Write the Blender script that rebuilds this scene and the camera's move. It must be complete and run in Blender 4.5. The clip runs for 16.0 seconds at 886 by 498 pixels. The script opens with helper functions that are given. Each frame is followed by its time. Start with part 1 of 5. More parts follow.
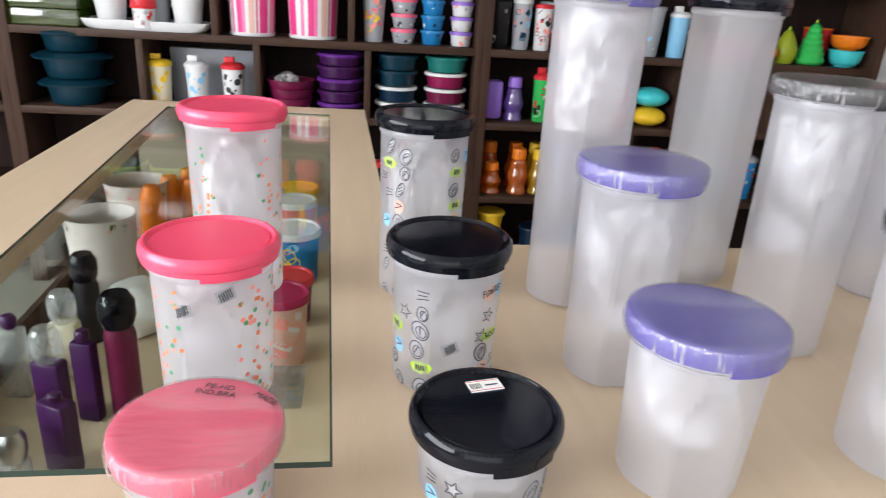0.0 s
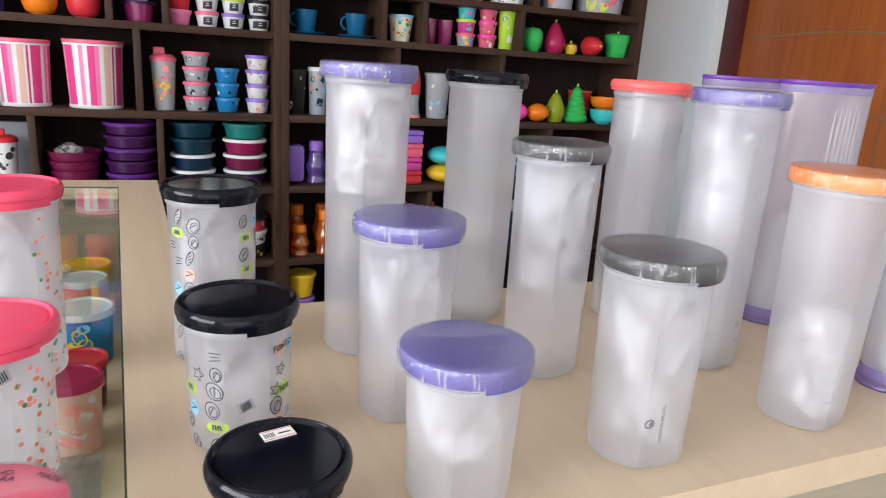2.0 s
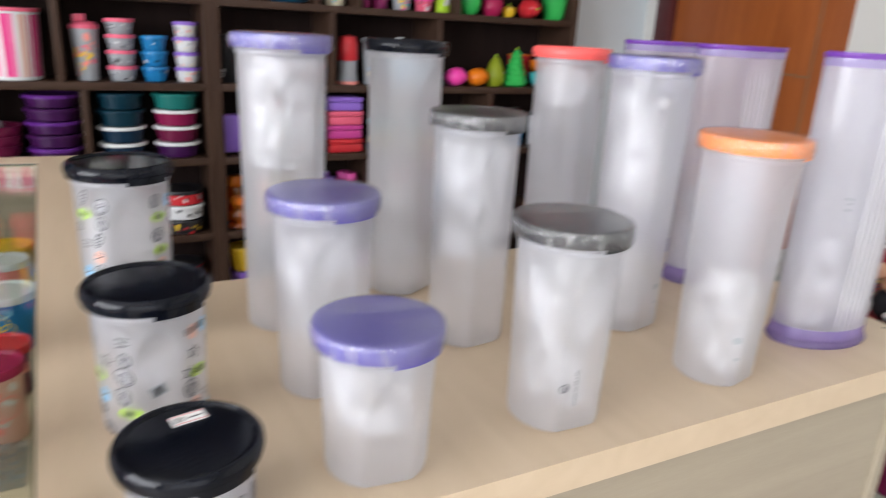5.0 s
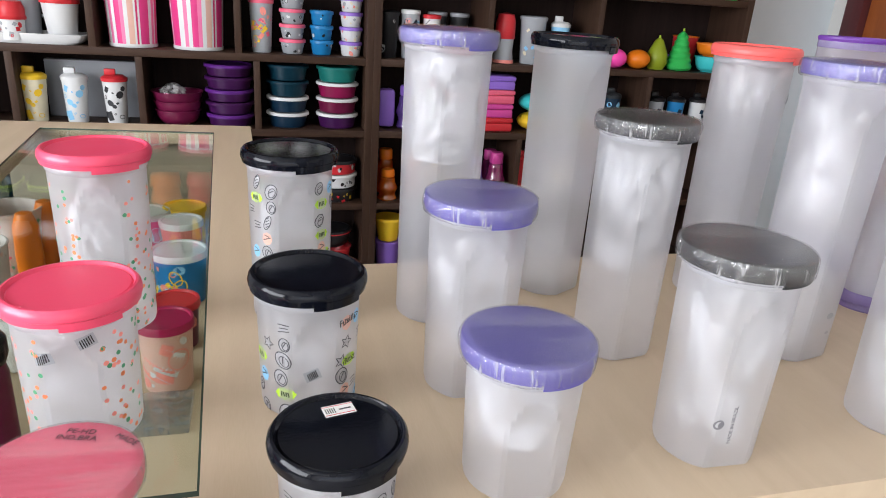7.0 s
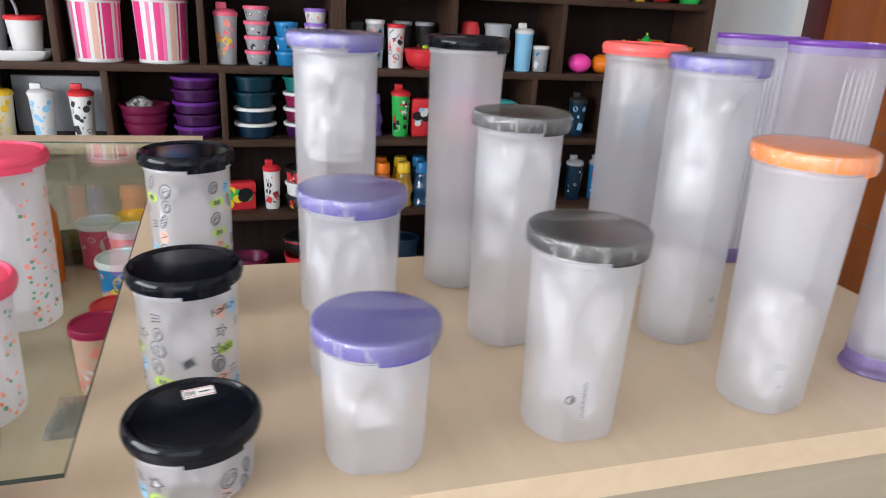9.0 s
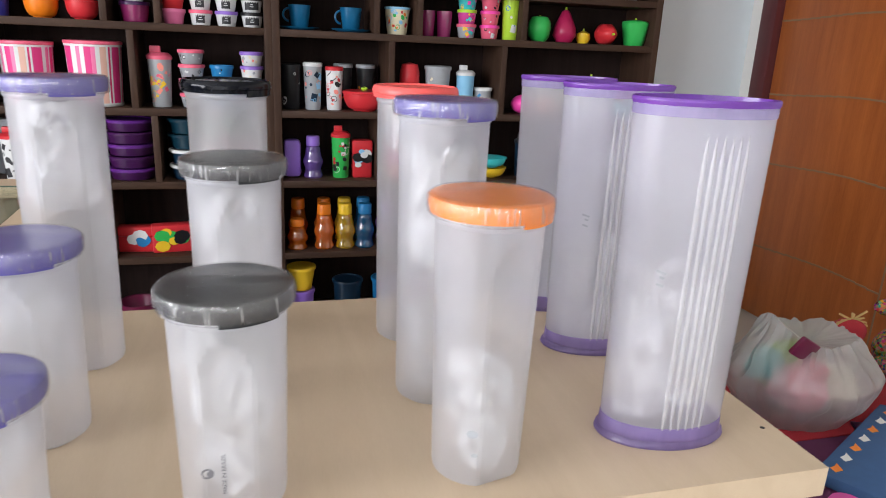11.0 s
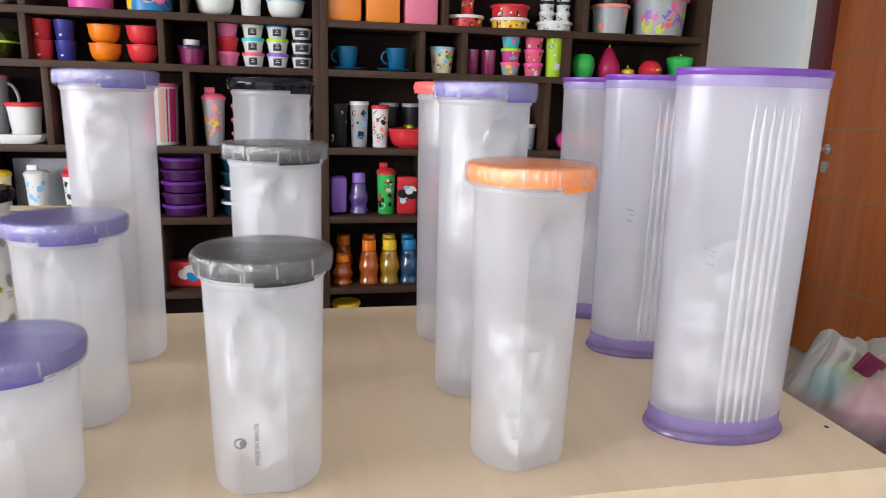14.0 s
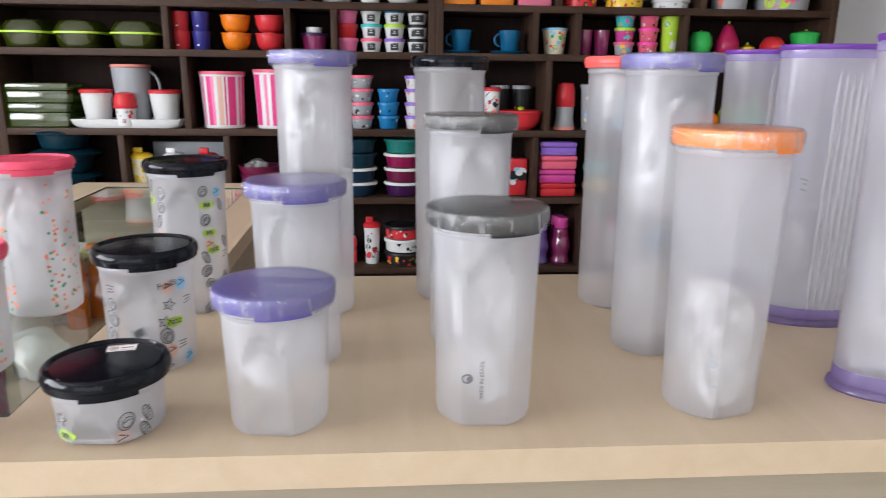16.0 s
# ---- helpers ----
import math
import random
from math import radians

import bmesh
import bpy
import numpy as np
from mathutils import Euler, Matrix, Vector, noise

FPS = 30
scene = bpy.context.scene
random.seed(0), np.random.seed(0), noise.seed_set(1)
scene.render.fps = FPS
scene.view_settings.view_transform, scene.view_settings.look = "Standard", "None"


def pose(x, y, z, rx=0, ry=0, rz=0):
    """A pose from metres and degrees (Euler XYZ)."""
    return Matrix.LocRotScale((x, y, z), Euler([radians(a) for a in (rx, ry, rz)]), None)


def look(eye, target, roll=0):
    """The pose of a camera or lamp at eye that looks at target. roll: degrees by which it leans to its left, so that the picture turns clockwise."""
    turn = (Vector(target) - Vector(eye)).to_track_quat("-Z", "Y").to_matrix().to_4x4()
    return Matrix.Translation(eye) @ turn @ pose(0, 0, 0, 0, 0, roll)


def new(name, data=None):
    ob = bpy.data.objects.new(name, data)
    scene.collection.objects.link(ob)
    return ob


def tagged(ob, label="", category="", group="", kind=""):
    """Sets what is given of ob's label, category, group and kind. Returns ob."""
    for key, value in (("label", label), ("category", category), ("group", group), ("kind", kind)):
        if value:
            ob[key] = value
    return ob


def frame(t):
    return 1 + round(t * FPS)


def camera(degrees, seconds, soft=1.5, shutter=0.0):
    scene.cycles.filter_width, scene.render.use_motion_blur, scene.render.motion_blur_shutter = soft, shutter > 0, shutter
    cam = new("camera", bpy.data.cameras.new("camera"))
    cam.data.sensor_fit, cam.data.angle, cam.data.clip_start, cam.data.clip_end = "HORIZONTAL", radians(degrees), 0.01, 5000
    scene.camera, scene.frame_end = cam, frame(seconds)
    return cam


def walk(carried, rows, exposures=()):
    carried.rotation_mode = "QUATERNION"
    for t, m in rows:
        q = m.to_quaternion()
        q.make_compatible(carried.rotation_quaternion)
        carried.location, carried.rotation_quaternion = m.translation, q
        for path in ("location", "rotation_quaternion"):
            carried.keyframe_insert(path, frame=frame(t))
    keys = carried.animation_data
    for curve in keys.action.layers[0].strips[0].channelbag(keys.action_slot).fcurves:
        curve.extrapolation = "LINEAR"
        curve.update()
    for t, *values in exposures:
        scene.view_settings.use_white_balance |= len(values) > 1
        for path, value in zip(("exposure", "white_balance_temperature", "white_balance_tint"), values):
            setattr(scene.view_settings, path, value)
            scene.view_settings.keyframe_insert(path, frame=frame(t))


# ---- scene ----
cam = camera(66.0, 16.0, soft=0.95, shutter=0.5)
PATH = [
    (0, (-0.0001, 0.0324, 1.2558), (0.2503, 1.8796, 0.5312), 3.7),
    (0.5, (-0.0001, 0.0064, 1.2558), (0.3969, 1.852, 0.5955), 3.4),
    (1, (0.0082, -0.0076, 1.2631), (0.5409, 1.825, 0.6655), 3.65),
    (1.5, (0.0125, -0.0165, 1.2674), (0.7021, 1.7773, 0.7137), 4.26),
    (2, (0.0148, -0.0235, 1.2706), (0.7775, 1.7482, 0.7419), 3.74),
    (2.5, (0.0271, -0.0244, 1.2739), (0.8557, 1.7186, 0.7491), 3.62),
    (3, (0.0424, -0.0223, 1.2732), (0.958, 1.675, 0.7433), 4.21),
    (3.5, (0.0541, -0.0254, 1.2748), (1.0426, 1.6277, 0.7365), 3.86),
    (4, (0.0607, -0.0326, 1.2794), (1.095, 1.5964, 0.7534), 3.81),
    (4.5, (0.0653, -0.0337, 1.28), (1.1251, 1.572, 0.7334), 3.76),
    (5, (0.0435, -0.0327, 1.2782), (0.9303, 1.6508, 0.6621), 3.22),
    (5.2, (0.0286, -0.0328, 1.2763), (0.7827, 1.6932, 0.6036), 3),
    (7.5, (0.0426, -0.0072, 1.3032), (0.5489, 1.7898, 0.5858), 4.12),
    (8, (0.0579, -0.0192, 1.3015), (0.5864, 1.7613, 0.5597), 3.98),
    (8.5, (0.0701, -0.0373, 1.3027), (0.6491, 1.73, 0.567), 3.84),
    (9, (0.1337, -0.0697, 1.2997), (0.658, 1.736, 0.618), 2.91),
    (9.5, (0.2270, -0.1070, 1.3102), (0.7188, 1.7332, 0.7006), 3.54),
    (10, (0.2964, -0.1150, 1.3087), (0.8228, 1.7225, 0.7201), 3.18),
    (12.3, (0.5042, -0.0759, 1.3155), (0.9957, 1.8072, 0.8545), 1.32),
    (12.5, (0.4802, -0.0797, 1.2958), (0.9867, 1.8079, 0.8711), 0.64),
    (13, (0.4654, -0.0872, 1.2693), (0.8647, 1.8304, 0.8830), 0.12),
    (13.5, (0.4486, -0.0897, 1.2518), (0.8537, 1.8233, 0.8319), 0.51),
    (14, (0.4268, -0.1061, 1.2484), (0.8135, 1.8065, 0.81), 1.59),
    (14.5, (0.399, -0.1276, 1.2399), (0.7146, 1.7923, 0.7769), 0.87),
    (15, (0.3712, -0.141, 1.2385), (0.6386, 1.7823, 0.7598), 0.95),
    (15.5, (0.3505, -0.1458, 1.2339), (0.5791, 1.7842, 0.7619), 0.19),
    (16, (0.3185, -0.1466, 1.2349), (0.4545, 1.7893, 0.7513), 0.63),
]
EXPOSURES = [(0, 0.26, 6500, 13), (2, 0.20, 6480, 13), (3.5, 0.16, 6520, 13), (7.5, 0.18, 6450, 13), (10, 0.16, 6450, 13), (12.5, 0.28, 6620, 13), (14.5, 0.17, 6500, 13), (16, 0.04, 6420, 13)]
walk(cam, [(t, look(eye, target, roll)) for t, eye, target, roll in PATH], EXPOSURES)

# ---- world and light ----
world = bpy.data.worlds.new("world")
scene.world = world
world.use_nodes = True
wn = world.node_tree.nodes
sky = wn.new("ShaderNodeTexSky")
sky.sky_type, sky.sun_disc, sky.sun_elevation, sky.sun_rotation = "NISHITA", False, radians(50), radians(200)
wn["Background"].inputs["Strength"].default_value = 0.12
world.node_tree.links.new(sky.outputs[0], wn["Background"].inputs["Color"])
sun = new("sun", bpy.data.lights.new("sun", "SUN"))
sun.data.energy, sun.data.angle, sun.data.color = 2.5, radians(0.6), (1.0, 0.95, 0.88)
sun.matrix_world = look((0, 0, 20), (6, 8, 0))
ROOM = (-3.4, 2.91, -3.2, 3.10, 2.85)   # x0 x1 y0 y1 height


def area(name, eye, target, w, h, power, color):
    ob = new(name, bpy.data.lights.new(name, "AREA"))
    ob.data.shape, ob.data.size, ob.data.size_y, ob.data.energy, ob.data.color = "RECTANGLE", w, h, power, color
    ob.matrix_world = look(eye, target)
    return ob


area("shopfront_daylight", (-0.7, -3.15, 1.35), (-0.5, 0, 1.1), 3.2, 2.1, 30, (0.97, 0.98, 1.0))
area("side_window_daylight", (-3.34, -0.80, 1.75), (0, -0.8, 1.5), 3.3, 1.5, 206, (0.94, 0.97, 1.0))
scene.view_settings.exposure = 0.16


# ---- materials ----
def links(m, a, b):
    m.node_tree.links.new(a, b)


def mat(name, color, rough=0.5, metal=0.0, vary=0.12, scale=20.0, bump=0.0, coat=0.0, trans=0.0, sss=0.0):
    """A plain surface with a little uneven colour, roughness and relief."""
    m = bpy.data.materials.new(name)
    m.use_nodes = True
    n = m.node_tree.nodes
    p = n["Principled BSDF"]
    p.inputs["Metallic"].default_value = metal
    p.inputs["Coat Weight"].default_value = coat
    p.inputs["Transmission Weight"].default_value = trans
    p.inputs["Subsurface Weight"].default_value = sss
    co = n.new("ShaderNodeTexCoord")
    big, fine = n.new("ShaderNodeTexNoise"), n.new("ShaderNodeTexNoise")
    big.inputs["Scale"].default_value, fine.inputs["Scale"].default_value = scale, scale * 9
    for t in (big, fine):
        links(m, co.outputs["Object"], t.inputs["Vector"])
    mix = n.new("ShaderNodeMix")
    mix.data_type = "RGBA"
    mix.inputs[6].default_value = (*[c * (1 - vary) for c in color], 1)
    mix.inputs[7].default_value = (*[min(1, c * (1 + vary)) for c in color], 1)
    add = n.new("ShaderNodeMath")
    add.operation = "MULTIPLY_ADD"
    add.inputs[1].default_value = 0.35
    links(m, fine.outputs[0], add.inputs[0])
    sub = n.new("ShaderNodeMath")
    sub.operation = "MULTIPLY"
    sub.inputs[1].default_value = 0.65
    links(m, big.outputs[0], sub.inputs[0])
    links(m, sub.outputs[0], add.inputs[2])
    links(m, add.outputs[0], mix.inputs[0])
    links(m, mix.outputs[2], p.inputs["Base Color"])
    rr = n.new("ShaderNodeMapRange")
    rr.inputs[3].default_value, rr.inputs[4].default_value = max(0.02, rough - 0.06), min(1, rough + 0.08)
    links(m, big.outputs[0], rr.inputs[0])
    links(m, rr.outputs[0], p.inputs["Roughness"])
    if bump:
        b = n.new("ShaderNodeBump")
        b.inputs["Strength"].default_value, b.inputs["Distance"].default_value = bump, 0.002
        links(m, fine.outputs[0], b.inputs["Height"])
        links(m, b.outputs[0], p.inputs["Normal"])
    return m


def wood(name, dark, light, along=(1, 12, 12), rough=0.45, scale=3.0, bump=0.08, fine=60, shine=0.5):
    """Laminate or veneer: grain drawn out along one axis."""
    m = bpy.data.materials.new(name)
    m.use_nodes = True
    n = m.node_tree.nodes
    p = n["Principled BSDF"]
    co, mp = n.new("ShaderNodeTexCoord"), n.new("ShaderNodeMapping")
    mp.inputs["Scale"].default_value = along
    links(m, co.outputs["Object"], mp.inputs[0])
    a, b = n.new("ShaderNodeTexNoise"), n.new("ShaderNodeTexNoise")
    a.inputs["Scale"].default_value, a.inputs["Detail"].default_value, a.inputs["Distortion"].default_value = scale, 6, 0.6
    b.inputs["Scale"].default_value, b.inputs["Detail"].default_value = fine, 3
    for t in (a, b):
        links(m, mp.outputs[0], t.inputs["Vector"])
    mm = n.new("ShaderNodeMath")
    mm.operation = "MULTIPLY_ADD"
    mm.inputs[1].default_value = 0.3
    links(m, b.outputs[0], mm.inputs[0])
    m2 = n.new("ShaderNodeMath")
    m2.operation = "MULTIPLY"
    m2.inputs[1].default_value = 0.7
    links(m, a.outputs[0], m2.inputs[0])
    links(m, m2.outputs[0], mm.inputs[2])
    ramp = n.new("ShaderNodeValToRGB")
    ramp.color_ramp.elements[0].position, ramp.color_ramp.elements[1].position = 0.3, 0.7
    ramp.color_ramp.elements[0].color, ramp.color_ramp.elements[1].color = (*dark, 1), (*light, 1)
    links(m, mm.outputs[0], ramp.inputs[0])
    links(m, ramp.outputs[0], p.inputs["Base Color"])
    p.inputs["Roughness"].default_value = rough
    bp = n.new("ShaderNodeBump")
    p.inputs["Specular IOR Level"].default_value = shine
    bp.inputs["Strength"].default_value, bp.inputs["Distance"].default_value = bump, 0.001
    links(m, mm.outputs[0], bp.inputs["Height"])
    links(m, bp.outputs[0], p.inputs["Normal"])
    return m


def sheen(m, base, rise):
    """A gloss weight that grows from base towards grazing angles, alike on both sides of a sheet."""
    n = m.node_tree.nodes
    lw, pw, sc = n.new("ShaderNodeLayerWeight"), n.new("ShaderNodeMath"), n.new("ShaderNodeMath")
    pw.operation, pw.inputs[1].default_value = "POWER", 4.5
    sc.operation, sc.inputs[1].default_value, sc.inputs[2].default_value = "MULTIPLY_ADD", rise, base
    links(m, lw.outputs["Facing"], pw.inputs[0])
    links(m, pw.outputs[0], sc.inputs[0])
    return sc


def frosted(name, color, clear, gloss=0.12, rough=0.3, bump=0.15, scale=70.0, streak=(1, 1, 0.25), back=0.55, swing=0.12, lo=0.0, hi=1.0, blur=0.0):
    """Milky translucent plastic or crumpled film: part clear, part scattering, with a soft sheen."""
    m = bpy.data.materials.new(name)
    m.use_nodes = True
    n = m.node_tree.nodes
    n.remove(n["Principled BSDF"])
    out = n["Material Output"]
    co, mp = n.new("ShaderNodeTexCoord"), n.new("ShaderNodeMapping")
    mp.inputs["Scale"].default_value = streak
    links(m, co.outputs["Object"], mp.inputs[0])
    tex = n.new("ShaderNodeTexNoise")
    tex.inputs["Scale"].default_value, tex.inputs["Detail"].default_value = scale, 4
    links(m, mp.outputs[0], tex.inputs["Vector"])
    bp = n.new("ShaderNodeBump")
    bp.inputs["Strength"].default_value, bp.inputs["Distance"].default_value = bump, 0.004
    links(m, tex.outputs[0], bp.inputs["Height"])
    clr, dif, tra, glo = (n.new("ShaderNodeBsdf" + k) for k in ("Transparent", "Diffuse", "Translucent", "Glossy"))
    dif.inputs[0].default_value = tra.inputs[0].default_value = (*color, 1)
    clr.inputs[0].default_value = (*[0.4 + 0.6 * c for c in color], 1)
    glo.inputs["Roughness"].default_value = rough
    for s in (dif, tra, glo):
        links(m, bp.outputs[0], s.inputs["Normal"])
    a, b, c = (n.new("ShaderNodeMixShader") for _ in range(3))
    a.inputs[0].default_value = back
    links(m, dif.outputs[0], a.inputs[1])
    links(m, tra.outputs[0], a.inputs[2])
    rng = n.new("ShaderNodeMapRange")
    rng.inputs[1].default_value, rng.inputs[2].default_value = lo, hi
    rng.inputs[3].default_value, rng.inputs[4].default_value = min(1, clear + swing), max(0, clear - swing)
    links(m, tex.outputs[0], rng.inputs[0])
    links(m, rng.outputs[0], b.inputs[0])
    links(m, a.outputs[0], b.inputs[1])
    if blur:
        # the see-through share is partly scattered, so that far things behind it melt away
        ref, soft_ = n.new("ShaderNodeBsdfRefraction"), n.new("ShaderNodeMixShader")
        ref.inputs["Color"].default_value = clr.inputs[0].default_value
        ref.inputs["Roughness"].default_value, ref.inputs["IOR"].default_value = 0.45, 1.07
        soft_.inputs[0].default_value = blur
        links(m, clr.outputs[0], soft_.inputs[1])
        links(m, ref.outputs[0], soft_.inputs[2])
        links(m, soft_.outputs[0], b.inputs[2])
    else:
        links(m, clr.outputs[0], b.inputs[2])
    sc = sheen(m, 0.03 + gloss * 0.2, 0.45)
    links(m, sc.outputs[0], c.inputs[0])
    links(m, b.outputs[0], c.inputs[1])
    links(m, glo.outputs[0], c.inputs[2])
    links(m, c.outputs[0], out.inputs[0])
    return m


COL = dict(
    fuchsia=(0.74, 0.05, 0.24), shell=(0.62, 0.56, 0.52),
    raspberry=(0.24, 0.008, 0.065), grape=(0.105, 0.018, 0.20), candy=(0.80, 0.19, 0.38), crimson=(0.42, 0.015, 0.085), ocean=(0.005, 0.11, 0.24),
    pear=(0.26, 0.32, 0.018),
    leafgreen=(0.08, 0.32, 0.17), apricot=(0.80, 0.24, 0.10),
    cerise=(0.66, 0.035, 0.16), blush=(0.72, 0.44, 0.36),
    black=(0.012, 0.012, 0.014), pink=(0.80, 0.10, 0.20), rose=(0.80, 0.13, 0.22), violet=(0.122, 0.108, 0.37), grey=(0.026, 0.028, 0.031),
    coral=(0.82, 0.115, 0.105), orange=(0.92, 0.26, 0.035), purple=(0.24, 0.07, 0.50), white=(0.70, 0.71, 0.72), red=(0.62, 0.03, 0.04),
    yellow=(0.85, 0.55, 0.03), lime=(0.45, 0.70, 0.05), green=(0.03, 0.45, 0.09), teal=(0.002, 0.028, 0.048), navy=(0.004, 0.022, 0.05),
    blue=(0.012, 0.19, 0.45), sky=(0.25, 0.55, 0.80), maroon=(0.14, 0.008, 0.045), plum=(0.045, 0.006, 0.062), magenta=(0.60, 0.06, 0.30),
    lilac=(0.27, 0.14, 0.58), aqua=(0.05, 0.55, 0.58), hotpink=(0.95, 0.07, 0.42), olive=(0.075, 0.105, 0.006), cream=(0.75, 0.68, 0.50),
    tangerine=(0.80, 0.20, 0.01), silver=(0.36, 0.38, 0.41), emerald=(0.01, 0.16, 0.14), deepblue=(0.03, 0.03, 0.22), salmon=(0.9, 0.30, 0.25),
)
M = {k: mat("plastic_" + k, c, 0.34, vary=0.08, scale=30, bump=0.02) for k, c in COL.items()}
for m in M.values():
    m.node_tree.nodes["Principled BSDF"].inputs["Specular IOR Level"].default_value = 0.34
M["black_gloss"] = mat("gloss_black_plastic", (0.004, 0.005, 0.009), 0.12, vary=0.2, scale=40, bump=0.03)
M["black_gloss"].node_tree.nodes["Principled BSDF"].inputs["Specular IOR Level"].default_value = 0.22
M["pink_lid"] = mat("pink_lid_plastic", (0.84, 0.075, 0.155), 0.30, vary=0.05, scale=40, bump=0.02)


def crinkled(name, color):
    """A coloured lid under tight clear film: hard, uneven wrinkles in the gloss."""
    m = mat(name, color, 0.5, vary=0.1, scale=35)
    n = m.node_tree.nodes
    p = n["Principled BSDF"]
    p.inputs["Coat Weight"].default_value, p.inputs["Coat Roughness"].default_value = 0.5, 0.12
    co, tx, t2 = n.new("ShaderNodeTexCoord"), n.new("ShaderNodeTexNoise"), n.new("ShaderNodeTexVoronoi")
    tx.inputs["Scale"].default_value, tx.inputs["Detail"].default_value, tx.inputs["Distortion"].default_value = 45, 5, 2.5
    t2.inputs["Scale"].default_value = 70
    t2.feature = "DISTANCE_TO_EDGE"
    links(m, co.outputs["Object"], tx.inputs["Vector"])
    links(m, tx.outputs[1], t2.inputs["Vector"])
    ad = n.new("ShaderNodeMath")
    links(m, tx.outputs[0], ad.inputs[0])
    links(m, t2.outputs["Distance"], ad.inputs[1])
    b = n.new("ShaderNodeBump")
    b.inputs["Strength"].default_value, b.inputs["Distance"].default_value = 0.22, 0.002
    links(m, ad.outputs[0], b.inputs["Height"])
    links(m, b.outputs[0], p.inputs["Coat Normal"])
    links(m, b.outputs[0], p.inputs["Normal"])
    return m


for k in ("violet", "grey", "orange", "rose"):
    M[k + "_wrapped"] = crinkled("wrapped_" + k, COL[k])
M["ink"] = mat("black_ink", (0.03, 0.03, 0.035), 0.6)
M["print_grey"] = mat("grey_print", (0.17, 0.17, 0.19), 0.6)
M["sketch_ink"] = mat("sketch_ink", (0.06, 0.06, 0.07), 0.6, vary=0.4, scale=300)
M["wash"] = mat("grey_wash", (0.40, 0.40, 0.42), 0.6, vary=0.5, scale=250)
M["paper"] = mat("paper", (0.82, 0.82, 0.80), 0.7, vary=0.03)
M["steel"] = mat("brushed_steel", (0.55, 0.55, 0.56), 0.3, 1.0)
M["laminate"] = wood("cream_laminate", (0.56, 0.435, 0.295), (0.635, 0.505, 0.36), (14, 1.2, 14), 0.42, 2.2, 0.04)
# Same cream laminate, darkened in colour for the shade below the counter top.
M["laminate_shaded"] = wood("cream_laminate_shaded", (0.34, 0.29, 0.215), (0.40, 0.345, 0.26), (1.2, 14, 14), 0.55, 2.2, 0.04)
M["walnut"] = wood("walnut_board", (0.038, 0.020, 0.014), (0.070, 0.039, 0.026), (1.2, 14, 14), 0.5, 3.5, 0.08, shine=0.18)
M["walnut_up"] = wood("walnut_upright", (0.038, 0.020, 0.014), (0.070, 0.039, 0.026), (14, 14, 1.2), 0.5, 3.5, 0.08, shine=0.18)
# The shade deep inside the cubbies is put into this dark wood colour.
M["shelf_back"] = wood("shaded_shelf_back", (0.018, 0.011, 0.010), (0.030, 0.018, 0.016), (14, 14, 1.2), 0.8, 3.0, 0.05, shine=0.1)
M["door_wood"] = wood("orange_door_veneer", (0.27, 0.066, 0.013), (0.42, 0.118, 0.026), (9, 9, 0.7), 0.38, 2.5, 0.05, 40)
M["door_frame"] = wood("maroon_door_frame", (0.060, 0.008, 0.010), (0.10, 0.018, 0.020), (9, 9, 1.0), 0.4, 3, 0.08)
M["wall"] = mat("white_wall_paint", (0.74, 0.73, 0.70), 0.8, vary=0.04, scale=3, bump=0.15)
# White wall again, with the cool sky light on it mixed into the colour.
M["wall_skylit"] = mat("skylit_white_wall_paint", (0.70, 0.77, 0.82), 0.8, vary=0.04, scale=3, bump=0.15)
M["ceiling"] = mat("ceiling_paint", (0.78, 0.78, 0.76), 0.85, vary=0.03, scale=3, bump=0.1)
M["floor"] = mat("pale_floor_tile", (0.50, 0.46, 0.40), 0.3, vary=0.1, scale=6, bump=0.05)
M["jar"] = frosted("frosted_jar", (0.935, 0.945, 0.99), 0.68, back=0.55, swing=0.05, scale=25, streak=(1, 1, 1), bump=0.05, blur=0.3)
M["jar_clearer"] = frosted("clearer_frosted_jar", (0.94, 0.945, 0.975), 0.62, back=0.55, swing=0.05, scale=25, streak=(1, 1, 1), bump=0.05, blur=0.6)
M["tower"] = frosted("lilac_frosted_tube", (0.91, 0.915, 0.985), 0.64, rough=0.25, back=0.55, swing=0.05, scale=20, streak=(1, 1, 1), bump=0.05, blur=0.4)
M["rib"] = frosted("white_rib", (0.97, 0.97, 0.985), 0.58, swing=0.02, rough=0.35, bump=0.0)
M["film"] = frosted("crumpled_film", (0.89, 0.89, 0.885), 0.55, swing=0.30, lo=0.42, hi=0.58, gloss=0.16, rough=0.22, bump=0.6, scale=48, streak=(1, 1, 0.7), back=0.45)
M["wrap"] = frosted("crinkled_wrap_film", (0.95, 0.95, 0.97), 0.88, gloss=0.4, rough=0.14, bump=0.9, scale=330, streak=(1, 1, 0.10), swing=0.34, lo=0.54, hi=0.68)
M["wrap_top"] = frosted("taut_wrap_film", (0.92, 0.92, 0.92), 0.88, gloss=0.3, rough=0.22, bump=0.6, scale=55, streak=(0.22, 1, 1), swing=0.14, lo=0.50, hi=0.72)
M["bag"] = frosted("white_plastic_bag", (0.72, 0.72, 0.72), 0.54, gloss=0.3, rough=0.3, bump=0.7, scale=18, streak=(1, 1, 1))
for k in ("orange", "yellow", "blue", "lilac", "magenta", "tangerine", "olive", "green", "aqua"):
    M["clear_" + k] = frosted("tinted_clear_" + k, COL[k], 0.30, gloss=0.4, rough=0.12, bump=0.1)
